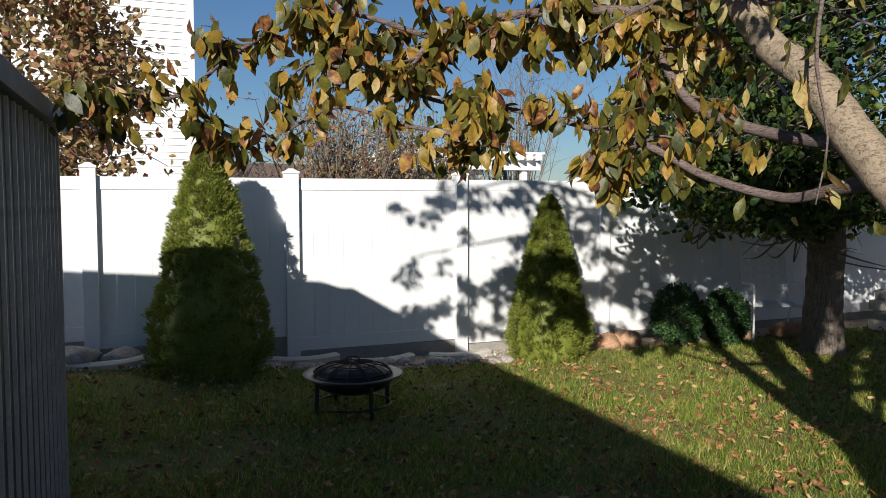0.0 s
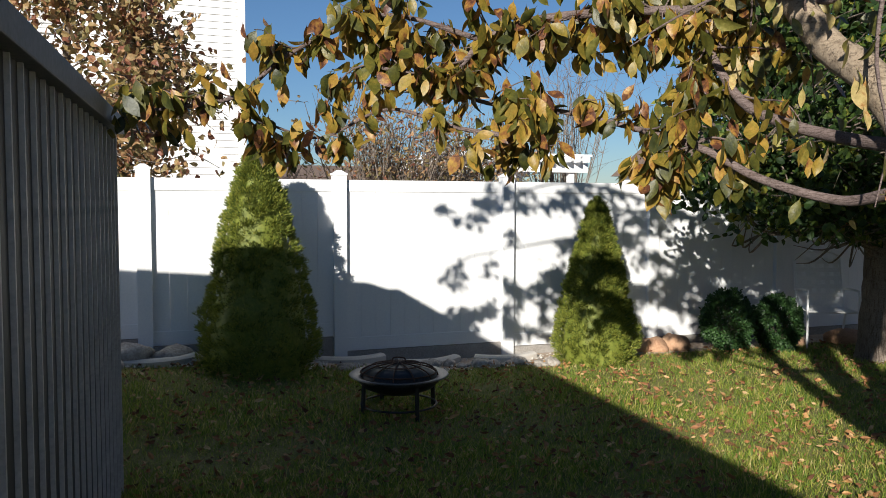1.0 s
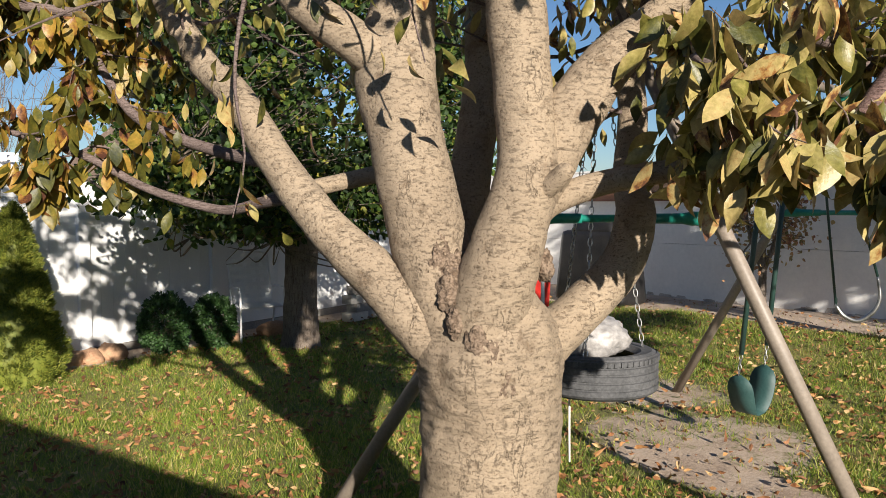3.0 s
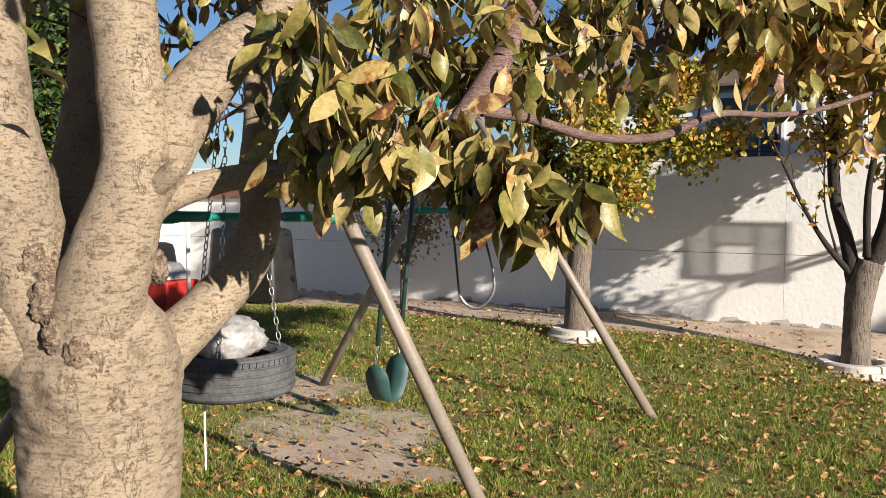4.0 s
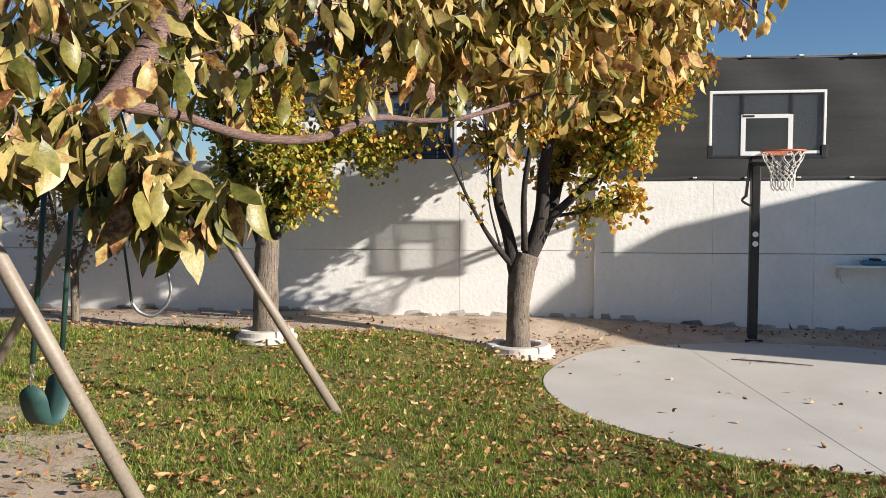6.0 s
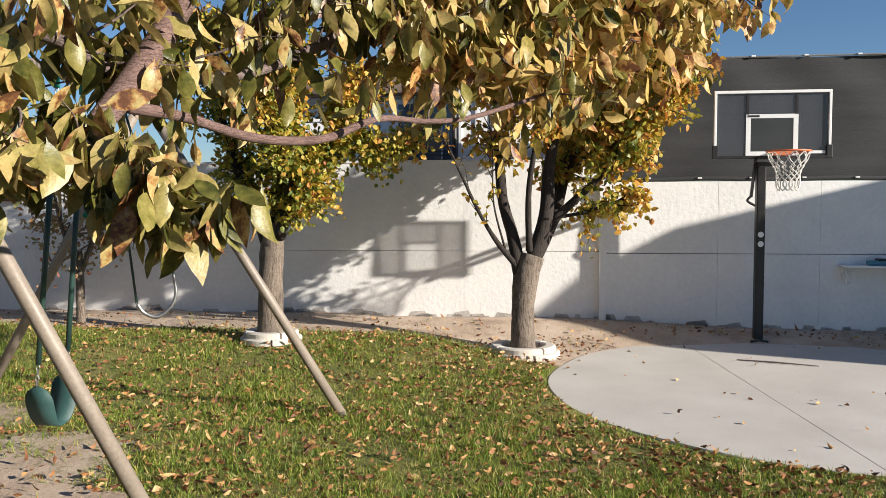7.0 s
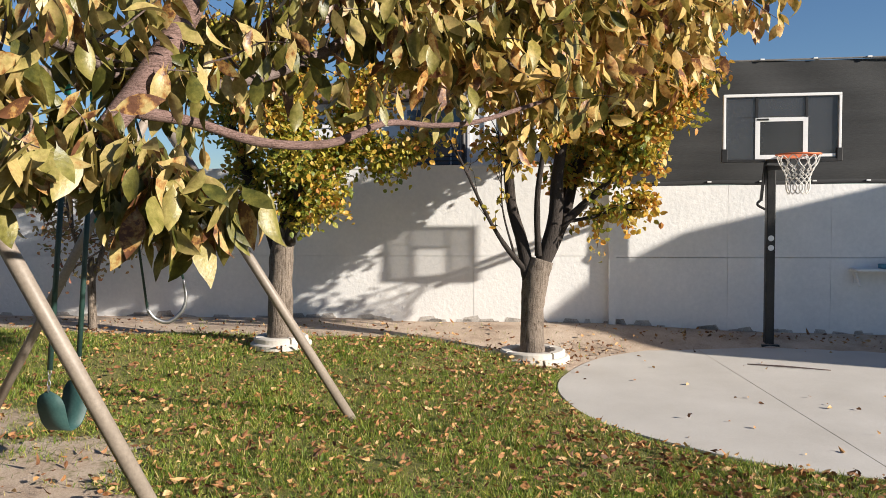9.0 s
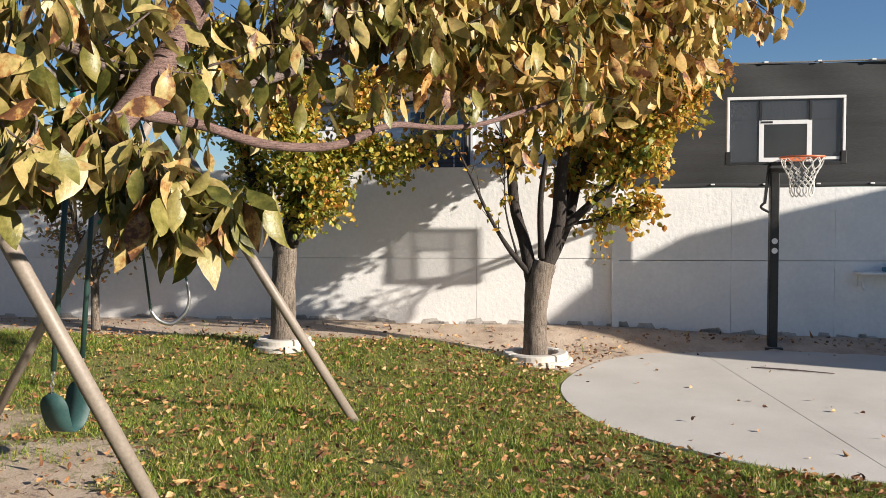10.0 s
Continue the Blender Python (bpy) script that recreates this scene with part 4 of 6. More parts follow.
fan_tree(TREE_C,
         [(0, 0, -0.1, 0.17), (0, 0, 0.08, 0.135), (0.02, -0.01, 0.5, 0.12), (0.02, -0.04, 0.85, 0.14), (0.02, -0.10, 1.05, 0.13)],
         [([(0.02, 0.03, 0.85, 0.075), (0.05, 0.10, 1.25, 0.068), (0.1, 0.20, 1.65, 0.06), (0.1, 0.24, 2.2, 0.055), (0.1, 0.28, 3.0, 0.04), (0.1, 0.32, 3.9, 0.02)], 0.75, 2.15),
          ([(0.02, -0.10, 0.95, 0.09), (-0.03, -0.24, 1.45, 0.08), (-0.03, -0.28, 2.0, 0.065), (-0.1, -0.38, 2.7, 0.04), (-0.15, -0.5, 3.6, 0.02)], 0.7, 2.2),
          ([(0.05, -0.16, 1.05, 0.08), (0.15, -0.42, 1.5, 0.06), (0.25, -0.62, 2.05, 0.05), (0.3, -1.04, 2.65, 0.035), (0.3, -1.6, 3.2, 0.025), (0.3, -2.2, 3.75, 0.012)], 1.35, 1.8),
          ([(-0.02, -0.30, 1.4, 0.05), (-0.2, -0.75, 1.85, 0.035), (-0.3, -1.05, 2.15, 0.025), (-0.35, -1.32, 2.6, 0.015), (-0.4, -1.6, 3.1, 0.008)], 1.3, 1.85),
          ([(0.0, -0.36, 1.45, 0.022), (-0.1, -0.62, 1.50, 0.016), (-0.1, -0.92, 1.58, 0.011), (-0.1, -1.20, 1.72, 0.006)], 0.16, 1.50),
          ([(0.05, -0.30, 1.3, 0.04), (0.5, -0.6, 2.0, 0.03), (0.8, -1.1, 2.8, 0.02), (0.9, -1.5, 3.5, 0.01)], 1.0, 2.2),
          ([(-0.05, -0.05, 1.1, 0.04), (-0.2, 0.0, 1.8, 0.03), (-0.4, -0.1, 2.7, 0.02), (-0.5, -0.2, 3.5, 0.01)], 0.6, 2.2)],
         [[(0.0, 0.06, 0.92, 0.035), (-0.03, 0.30, 1.20, 0.027), (-0.05, 0.52, 1.55, 0.02), (-0.05, 0.76, 2.05, 0.014), (-0.05, 0.98, 2.45, 0.008)],
          [(-0.02, 0.20, 1.10, 0.014), (-0.05, 0.34, 1.6, 0.009), (-0.08, 0.36, 2.1, 0.006), (-0.08, 0.40, 2.5, 0.004)]],
         130, 0.080, (M_LEAF_YELLOW, M_LEAF_ORANGE, M_LEAF_ORANGE), "small yard tree turning orange and yellow, many-stemmed", 0.46)
TREE_2 = (7.03, 6.10, 0.0)
small_tree("shade_tree", TREE_2,
           [(0, 0, -0.1, 0.28), (0, 0, 0.1, 0.22), (0.0, 0, 0.6, 0.19), (0.03, 0.0, 1.2, 0.18), (0.05, 0, 1.5, 0.14)],
           [[(0.03, 0, 1.2, 0.13), (0.1, 0.1, 1.9, 0.10), (0.3, 0.2, 2.9, 0.07), (0.4, 0.2, 4.4, 0.03)],
            [(0.03, 0, 1.2, 0.11), (-0.4, 0.1, 1.8, 0.08), (-0.9, 0.1, 2.5, 0.05), (-1.5, 0.1, 3.2, 0.02)],
            [(0.03, 0, 1.3, 0.10), (0.5, -0.3, 1.9, 0.07), (1.0, -0.6, 2.6, 0.04), (1.5, -0.9, 3.3, 0.02)],
            [(0.0, 0, 1.1, 0.04), (-0.5, -0.1, 1.25, 0.025), (-1.0, -0.1, 1.35, 0.015), (-1.5, 0.1, 1.3, 0.008)],
            [(-0.4, 0.1, 1.8, 0.05), (-1.3, -0.1, 2.0, 0.035), (-2.2, -0.3, 1.95, 0.02), (-3.0, -0.3, 1.85, 0.008)]],
           (0.1, -0.1, 3.05, 2.4, 2.1, 2.1), 34000, 0.095, M_BARK_ROUGH, M_LEAF_GREEN, "full shade tree with dark green leaves by the fence", 0.5, 1.22, (-0.9, -0.3, 1.75, 1.8, 0.7, 0.45))
small_tree("sapling", (10.6, 1.75, float(height(10.6, 1.75))),
           [(0, 0, -0.1, 0.06), (0, 0, 0.3, 0.05), (0.02, 0.0, 0.7, 0.045), (0.03, 0, 0.9, 0.03)],
           [[(0.02, 0, 0.6, 0.035), (0.05, 0.2, 1.2, 0.025), (0.1, 0.35, 2.0, 0.012)], [(0.02, 0, 0.6, 0.035), (0.0, -0.2, 1.2, 0.025), (-0.1, -0.3, 2.0, 0.012)]],
           (0, 0, 1.5, 0.5, 0.6, 0.85), 1500, 0.07, M_BARK_ROUGH, M_LEAF_RUST, "thin sapling with rusty leaves beside the wall")
# beyond the fence
small_tree("garden_tree", (-0.9, 9.6, 0.0),
           [(0, 0, -0.1, 0.15), (0, 0, 0.8, 0.12), (0, 0, 1.6, 0.10)],
           [[(0, 0, 1.2, 0.08), (-0.4, 0.1, 2.2, 0.06), (-0.7, 0.1, 3.6, 0.03)], [(0, 0, 1.2, 0.08), (0.4, 0, 2.2, 0.06), (0.7, 0.1, 3.6, 0.03)], [(0, 0, 1.4, 0.07), (0, 0.1, 2.8, 0.05), (0.1, 0, 4.4, 0.02)]],
           (0.05, 0, 2.9, 1.75, 1.3, 1.75), 9000, 0.10, M_BARK_ROUGH, M_LEAF_RUST, "rust-leaved garden tree behind the white fence", 0.3)


def spruce(place, tall, radius, label, fat=0.75):
    """A clipped dwarf spruce: a solid heart under thousands of short sprigs."""
    root = thing("dwarf_spruce", place, 0, label, "conifer")
    def prof(h):
        return radius * (1 - h) ** fat * (0.80 + 0.20 * np.minimum(1, h / 0.14)) + 0.03 * (h < 0.97)

    # sprigs gather in small tufts, each pointing out and up, with dark gaps between
    tufts = 1500
    th, ta = rng.random(tufts) ** 0.9 * 0.985, rng.random(tufts) * 2 * math.pi
    lump = np.array([noise.noise(Vector((math.cos(q) * 2.4, math.sin(q) * 2.4, z * tall * 3 + place[0]))) for q, z in zip(ta, th)])
    tr = prof(th) * (1 + 0.16 * lump) + rng.normal(size=tufts) * 0.016
    base = np.stack([tr * np.cos(ta), tr * np.sin(ta), th * tall + 0.02], 1)
    out = np.stack([np.cos(ta), np.sin(ta), np.full(tufts, 0.8)], 1)
    per = 42
    n = tufts * per
    off = rng.normal(size=(n, 3))
    off *= (0.034 * rng.random(n) ** 0.4 / np.linalg.norm(off, axis=1))[:, None]
    at = np.repeat(base, per, 0) + off - np.repeat(out, per, 0) * 0.012
    way = np.repeat(out, per, 0) * 0.9 + off * 26
    part("needles", slips(at, way, rng.uniform(0.016, 0.036, n), 0.17), M_NEEDLE, root)["kind"] = "stuff"
    V, F = [], []
    for i in range(25):
        z = i / 24
        for k in range(28):
            q = 2 * math.pi * k / 28
            rr = float(prof(np.array(z))) * (0.82 + 0.14 * noise.noise(Vector((math.cos(q) * 2.4, math.sin(q) * 2.4, z * tall * 3 + place[0]))))
            V.append((rr * math.cos(q), rr * math.sin(q), z * tall * 0.985))
    F = [(i * 28 + k, i * 28 + (k + 1) % 28, (i + 1) * 28 + (k + 1) % 28, (i + 1) * 28 + k) for i in range(24) for k in range(28)]
    part("heart", (V, F), M_NEEDLE, root, smooth=True)
    part("trunk", stem([(0, 0, -0.1, 0.05), (0, 0, 0.4, 0.04)], 8), M_BARK_ROUGH, root)
    return root


spruce((0.84, 6.98, float(height(0.84, 6.98)) - 0.02), 1.92, 0.53, "broad clipped dwarf spruce, yellow-green at the top", 0.66)
spruce((4.22, 7.02, 0.0), 1.66, 0.44, "narrow dwarf spruce in dappled light before the fence", 0.86)


def boxwood(place, tall, radius):
    root = thing("boxwood", place, 0, "small rounded dark green boxwood shrub", "shrub", "boxwoods by the fence")
    n = 5200
    d = rng.normal(size=(n, 3))
    d /= np.linalg.norm(d, axis=1)[:, None]
    lump = np.array([noise.noise(Vector(q * 3.1) + Vector(place)) for q in d])
    k = (0.7 + 0.3 * rng.random(n) ** 0.5) * (1 + 0.22 * lump)
    at = d * k[:, None] * np.array([radius, radius, tall / 2]) + np.array([0, 0, tall / 2])
    at[:, 2] = np.maximum(at[:, 2], 0.02)
    part("leaves", foliage(at, d + rng.normal(size=(n, 3)) * 0.5, rng.uniform(0.025, 0.05, n), 1.2), M_BOX, root)["kind"] = "stuff"
    tw = [stem(glide([(0, 0, -0.05, 0.012), (*(q[:2] * radius * 0.3), tall * 0.3, 0.009), (*(q * np.array([radius, radius, tall / 2]) * 0.75 + np.array([0, 0, tall / 2])), 0.003)], 4), 5, caps=False) for q in d[:40]]
    part("twig_growth", merged(tw), M_BARK_ROUGH, root)["kind"] = "stuff"


boxwood((5.86, 7.02, 0.0), 0.66, 0.27)
boxwood((6.40, 6.86, 0.0), 0.60, 0.24)


# ---- metal shed beside the camera ----
def shed():
    root = thing("metal_shed", (-0.16, 4.55, 0), -3.37, "dark ribbed steel shed wall with a flat top rail", "shed")
    L, W, H = 6.6, 2.6, 2.05
    part("wall", box((0.02, L, H - 0.02), (-0.045, -L / 2, (H - 0.02) / 2)), M_SHED, root)
    part("wall", box((W, 0.02, H - 0.02), (-W / 2 - 0.045, -0.03, (H - 0.02) / 2)), M_SHED, root)
    part("wall", box((0.02, L, H - 0.02), (-W - 0.045, -L / 2, (H - 0.02) / 2)), M_SHED, root)
    part("wall", box((W, 0.02, H - 0.02), (-W / 2 - 0.045, -L + 0.03, (H - 0.02) / 2)), M_SHED, root)
    bm = bmesh.new()
    v = [bm.verts.new(p) for p in ((-0.03, 0, H - 0.01), (-0.30, 0, H + 0.08), (-W - 0.06, 0, H + 0.22), (-W - 0.06, 0, H - 0.01), (-0.03, -L, H - 0.01), (-0.30, -L, H + 0.08), (-W - 0.06, -L, H + 0.22), (-W - 0.06, -L, H - 0.01))]
    for f in ((0, 1, 5, 4), (1, 2, 6, 5), (2, 3, 7, 6), (0, 4, 7, 3), (0, 3, 2, 1), (4, 5, 6, 7)):
        bm.faces.new([v[i] for i in f])
    part("roof", bm, M_SHED, root)
    part("top_rail", box((0.07, L + 0.03, 0.085), (-0.02, -L / 2, H - 0.035), bevel=0.006), M_SHED_RAIL, root, "grey worn top rail")
    part("top_rail", box((W, 0.06, 0.085), (-W / 2 - 0.06, -0.012, H - 0.035), bevel=0.006), M_SHED_RAIL, root, "grey worn top rail")
    rib = None
    for k in range(44):
        bm = bmesh.new()
        pts = [(-0.036, -0.011), (-0.022, -0.006), (-0.022, 0.006), (-0.036, 0.011)]
        lo = [bm.verts.new((x, y, 0.0)) for x, y in pts]
        hi = [bm.verts.new((x, y, H - 0.08)) for x, y in pts]
        for i in range(3):
            bm.faces.new((lo[i], lo[i + 1], hi[i + 1], hi[i]))
        bm.faces.new(hi)
        if rib is None:
            rib = part("rib", bm, M_SHED_RIB, root)
        else:
            bm.free()
            o = new("rib", rib.data)
            o.parent = root
            o.location = (0, -0.02 - k * 0.15, 0)
    rib.location = (0, -0.02, 0)
    return root


shed()


# ---- fire pit ----
def lathe(profile, n=40):
    V = [(r * math.cos(2 * math.pi * k / n), r * math.sin(2 * math.pi * k / n), z) for r, z in profile for k in range(n)]
    F = [(i * n + k, i * n + (k + 1) % n, (i + 1) * n + (k + 1) % n, (i + 1) * n + k) for i in range(len(profile) - 1) for k in range(n)]
    return V, F


def ring(radius, r, z=0.0, n=40, sides=8, sx=1.0):
    run = [(radius * sx * math.cos(2 * math.pi * k / n), radius * math.sin(2 * math.pi * k / n), z, r) for k in range(n + 1)]
    return stem(run, sides, caps=False)


def fire_pit():
    root = thing("fire_pit", (1.72, 5.67, 0), -25, "black fire pit with a steel rim and domed rusty mesh lid", "fire pit")
    R = 0.37
    part("bowl", lathe([(0.02, 0.17), (0.16, 0.185), (0.26, 0.225), (0.315, 0.28), (0.32, 0.30), (0.30, 0.30), (0.25, 0.24), (0.02, 0.19)]), M_BLACK, root, smooth=True)
    part("rim", lathe([(0.285, 0.300), (0.31, 0.312), (R, 0.326), (R + 0.008, 0.32), (R, 0.312), (0.31, 0.298), (0.285, 0.288)]), M_DULL, root, "flat dull steel rim", smooth=True)
    part("lid", lathe([(0.295, 0.315), (0.28, 0.338), (0.22, 0.370), (0.12, 0.392), (0.0, 0.400)]), M_BLACK, root, "dark domed mesh lid", smooth=True)
    for a in range(0, 180, 30):
        c, s = math.cos(radians(a)), math.sin(radians(a))
        arc = [(c * 0.297 * math.cos(q), s * 0.297 * math.cos(q), 0.318 + 0.090 * math.sin(q), 0.006) for q in np.linspace(0, math.pi, 17)]
        part("lid_rib", stem(arc, 6), M_RUST, root)
    part("lid_rib", ring(0.285, 0.006, 0.340), M_RUST, root)
    part("lid_rib", ring(0.17, 0.005, 0.390), M_RUST, root)
    part("lid_handle", stem(glide([(-0.05, 0, 0.40, 0.006), (-0.04, 0, 0.44, 0.006), (0.04, 0, 0.44, 0.006), (0.05, 0, 0.40, 0.006)], 5), 6), M_RUST, root)
    for a in (35, 125, 215, 305):
        c, s = math.cos(radians(a)), math.sin(radians(a))
        part("leg", stem([(c * 0.29, s * 0.29, 0.295, 0.017), (c * 0.295, s * 0.295, 0.12, 0.017), (c * 0.30, s * 0.30, -0.01, 0.017)], 6), M_BLACK, root)
    part("brace", ring(0.285, 0.008, 0.095), M_BLACK, root)
    return root


fire_pit()


# ---- bed along the fence: curved edging, rocks, boulders ----
def curved_edger(radius, arc, w, h):
    n = 14
    V, F = [], []
    for i in range(n + 1):
        a = radians(-arc / 2 + arc * i / n)
        for (rr, z) in ((radius - w / 2, 0), (radius - w / 2, h * 0.8), (radius - w / 4, h), (radius + w / 4, h), (radius + w / 2, h * 0.8), (radius + w / 2, 0)):
            V.append((rr * math.sin(a), radius - rr * math.cos(a), z))
    m = 6
    for i in range(n):
        for k in range(m):
            F.append((i * m + k, i * m + (k + 1) % m, (i + 1) * m + (k + 1) % m, (i + 1) * m + k))
    F += [tuple(range(m)), tuple(n * m + k for k in range(m))[::-1]]
    return V, F


def edging():
    g = "curved edging stones along the bed"
    for x, y, yaw in ((1.75, 7.36, -4), (2.55, 7.34, 5), (3.36, 7.30, -3), (0.05, 7.12, 14)):
        z = float(height(x, y))
        ob = part("edging_stone", curved_edger(0.62, 62, 0.11, 0.075), M_EDGER, smooth=False)
        ob.matrix_basis = pose(x, y, z - 0.01, 5, 0, yaw)
        tagged(ob, "curved cream concrete edging stone lying in gravel", "edging stone", g)


edging()


def rock(name, place, size, material, label, group="", seed=0):
    bm = bmesh.new()
    bmesh.ops.create_icosphere(bm, subdivisions=3, radius=1.0)
    for v in bm.verts:
        d = v.co.copy()
        k = 1 + 0.28 * noise.noise(d * 1.3 + Vector((seed * 3.1, 0, 0))) + 0.10 * noise.noise(d * 4 + Vector((seed, 0, 0)))
        v.co = Vector((d.x * size[0] * k, d.y * size[1] * k, max(d.z * size[2] * k, -size[2] * 0.5)))
    ob = part(name, bm, material, smooth=True)
    ob.matrix_basis = pose(*place, 0, 0, rng.uniform(0, 360))
    return tagged(ob, label, "rock", group)


for k in range(74):
    x = rng.uniform(0.9, 4.9) if k < 52 else rng.uniform(-1.2, 0.5)
    y = 7.12 + 0.10 * math.sin(x * 3) + rng.uniform(-0.06, 0.16)
    s = rng.uniform(0.025, 0.075)
    rock("river_rock", (x, y, float(height(x, y)) + s * 0.25), (s * 1.3, s, s * 0.75), M_ROCK, "rounded grey-tan river rock edging the bed", "river rocks along the bed", k)
for k, (x, y, s) in enumerate(((4.85, 7.36, 0.17), (5.15, 7.34, 0.13), (5.42, 7.36, 0.15), (6.12, 7.22, 0.12), (6.85, 7.1, 0.13), (7.5, 7.0, 0.16), (7.9, 6.9, 0.14), (-0.25, 7.22, 0.16), (0.12, 7.3, 0.13), (-0.7, 7.2, 0.2))):
    rock("boulder", (x, y, float(height(x, y)) + s * 0.3), (s * 1.35, s, s * 0.8), M_SAND if x > 1 else M_ROCK, "rough sandstone boulder at the foot of the fence" if x > 1 else "brown field stone before the fence", "boulders by the fence", 40 + k)
# gravel between
pieces = []
for k in range(900):
    x, y = rng.uniform(-1.3, 4.6), rng.uniform(7.0, 7.5)
    s = rng.uniform(0.008, 0.022)
    c = np.array([x, y, float(height(x, y)) + s * 0.5])
    d = [c + s * np.array(q) * rng.uniform(0.7, 1.3) for q in ((1, 0, 0), (0, 1, 0), (-1, 0, 0), (0, -1, 0), (0, 0, 0.8))]
    pieces.append(([tuple(q) for q in d], [(0, 1, 4), (1, 2, 4), (2, 3, 4), (3, 0, 4)]))
tagged(part("gravel", merged(pieces), M_EDGER), "pale gravel scattered in the fence bed", "gravel", kind="stuff")


# ---- garden chair by the shade tree ----
def garden_chair():
    root = thing("garden_chair", (7.18, 6.98, 0), -28, "white metal garden chair with a woven strap back", "chair")
    W = 0.54
    for sx in (-1, 1):
        x = sx * W / 2
        part("side_frame", stem(glide([(x, -0.30, 0.0, 0.013), (x, -0.29, 0.35, 0.013), (x, -0.28, 0.60, 0.013), (x, -0.20, 0.645, 0.013), (x, 0.15, 0.63, 0.013), (x, 0.22, 0.60, 0.013)], 5), 8), M_WHITE, root)
        part("leg", stem([(x, 0.10, 0.42, 0.013), (x, 0.27, 0.0, 0.013)], 8), M_WHITE, root)
        part("back_post", stem([(x * 0.95, 0.16, 0.38, 0.013), (x * 0.95, 0.34, 1.0, 0.013)], 8), M_WHITE, root)
    part("back_rail", stem(glide([(-W / 2 * 0.95, 0.34, 1.0, 0.013), (-W / 4, 0.352, 1.045, 0.013), (W / 4, 0.352, 1.045, 0.013), (W / 2 * 0.95, 0.34, 1.0, 0.013)], 4), 8), M_WHITE, root)
    part("seat_rail", stem([(-W / 2, -0.27, 0.41, 0.013), (W / 2, -0.27, 0.41, 0.013)], 8), M_WHITE, root)
    for k in range(6):
        z = 0.46 + 0.095 * k
        y = 0.185 + (z - 0.46) * 0.29
        part("strap", box((W * 0.93, 0.006, 0.05), (0, y - 0.004 * (k % 2), z), bevel=0.001), M_WHITE, root)
    for k in range(5):
        x = (k - 2) * W * 0.19
        part("strap", box((0.05, 0.005, 0.58), (x, 0.262, 0.70), Matrix.Rotation(radians(-16.2), 4, "X")), M_WHITE, root)
    for k in range(6):
        part("strap", box((W, 0.055, 0.006), (0, -0.22 + 0.075 * k, 0.415), bevel=0.001), M_WHITE, root)
    return root


garden_chair()


# ---- swing set ----
def tube(name, a, b, r, m, root, sides=14, label=""):
    return part(name, stem([(*a, r), (*[(p + q) / 2 for p, q in zip(a, b)], r), (*b, r)], sides), m, root, label, True)


def chain(name, a, b, root, r=0.010, link=0.034):
    """Links, turned in turn, from a to b."""
    a, b = Vector(a), Vector(b)
    n = max(2, int((b - a).length / link))
    q = (b - a).to_track_quat("Z", "Y").to_matrix().to_4x4()
    pieces = []
    for k in range(n):
        run = [(r * math.cos(t), 0, link * 0.62 * math.sin(t), 0.0032) for t in np.linspace(0, 2 * math.pi, 9)]
        m = Matrix.Translation(a + (b - a) * ((k + 0.5) / n)) @ q @ Matrix.Rotation(radians(90 * (k % 2)), 4, "Z")
        v, f = stem(run, 5, caps=False)
        pieces.append(([tuple(m @ Vector(p)) for p in v], f))
    return part(name, merged(pieces), M_CHAIN, root)


def swing_set():
    root = thing("swing_set", (0, 0, 0), 0, "tan steel A-frame swing set with green braces", "swing set")
    A, B = (4.08, 1.10, 2.44), (6.78, 0.42, 2.44)
    legs = {"front": ((4.03, -0.10, -0.03), A), "left": ((3.19, 2.40, -0.03), A), "right": ((6.47, -1.06, -0.03), B), "far": ((7.12, 1.78, -0.03), B)}
    for (p, q) in legs.values():
        tube("leg", p, q, 0.037, M_TAN, root)

    def on(key, z):
        p, q = legs[key]
        t = (z - p[2]) / (q[2] - p[2])
        return tuple(p[i] + (q[i] - p[i]) * t for i in range(3))

    for a, b in (("front", "left"), ("right", "far")):
        p, q = Vector(on(a, 1.57)), Vector(on(b, 1.57))
        tube("brace", p, q, 0.019, M_GREEN, root, 12, "green painted cross brace")
        d = (q - p).normalized()
        for s, w in ((p, d), (q, -d)):
            part("sleeve", stem([(*(s + w * 0.02), 0.034), (*(s + w * 0.12), 0.034), (*(s + w * 0.16), 0.026), (*(s + w * 0.30), 0.024)], 12), M_GREEN, root, "green pressed end sleeve", True)
    d = (Vector(B) - Vector(A)).normalized()
    tube("top_bar", Vector(A) - d * 0.15, Vector(B) + d * 0.15, 0.034, M_TAN, root)
    for q in (A, B):
        part("bracket", box((0.20, 0.13, 0.12), (q[0], q[1], q[2]), Matrix.Rotation(math.atan2(d.y, d.x), 4, "Z"), 0.02), M_GREEN, root, "green corner bracket")
    for x in (5.55, 5.86, 6.15, 6.42):
        y = A[1] + (B[1] - A[1]) * (x - A[0]) / (B[0] - A[0])
        part("hanger", box((0.035, 0.035, 0.07), (x, y, 2.38), bevel=0.005), M_GREEN, root)
    return root


swing_set()


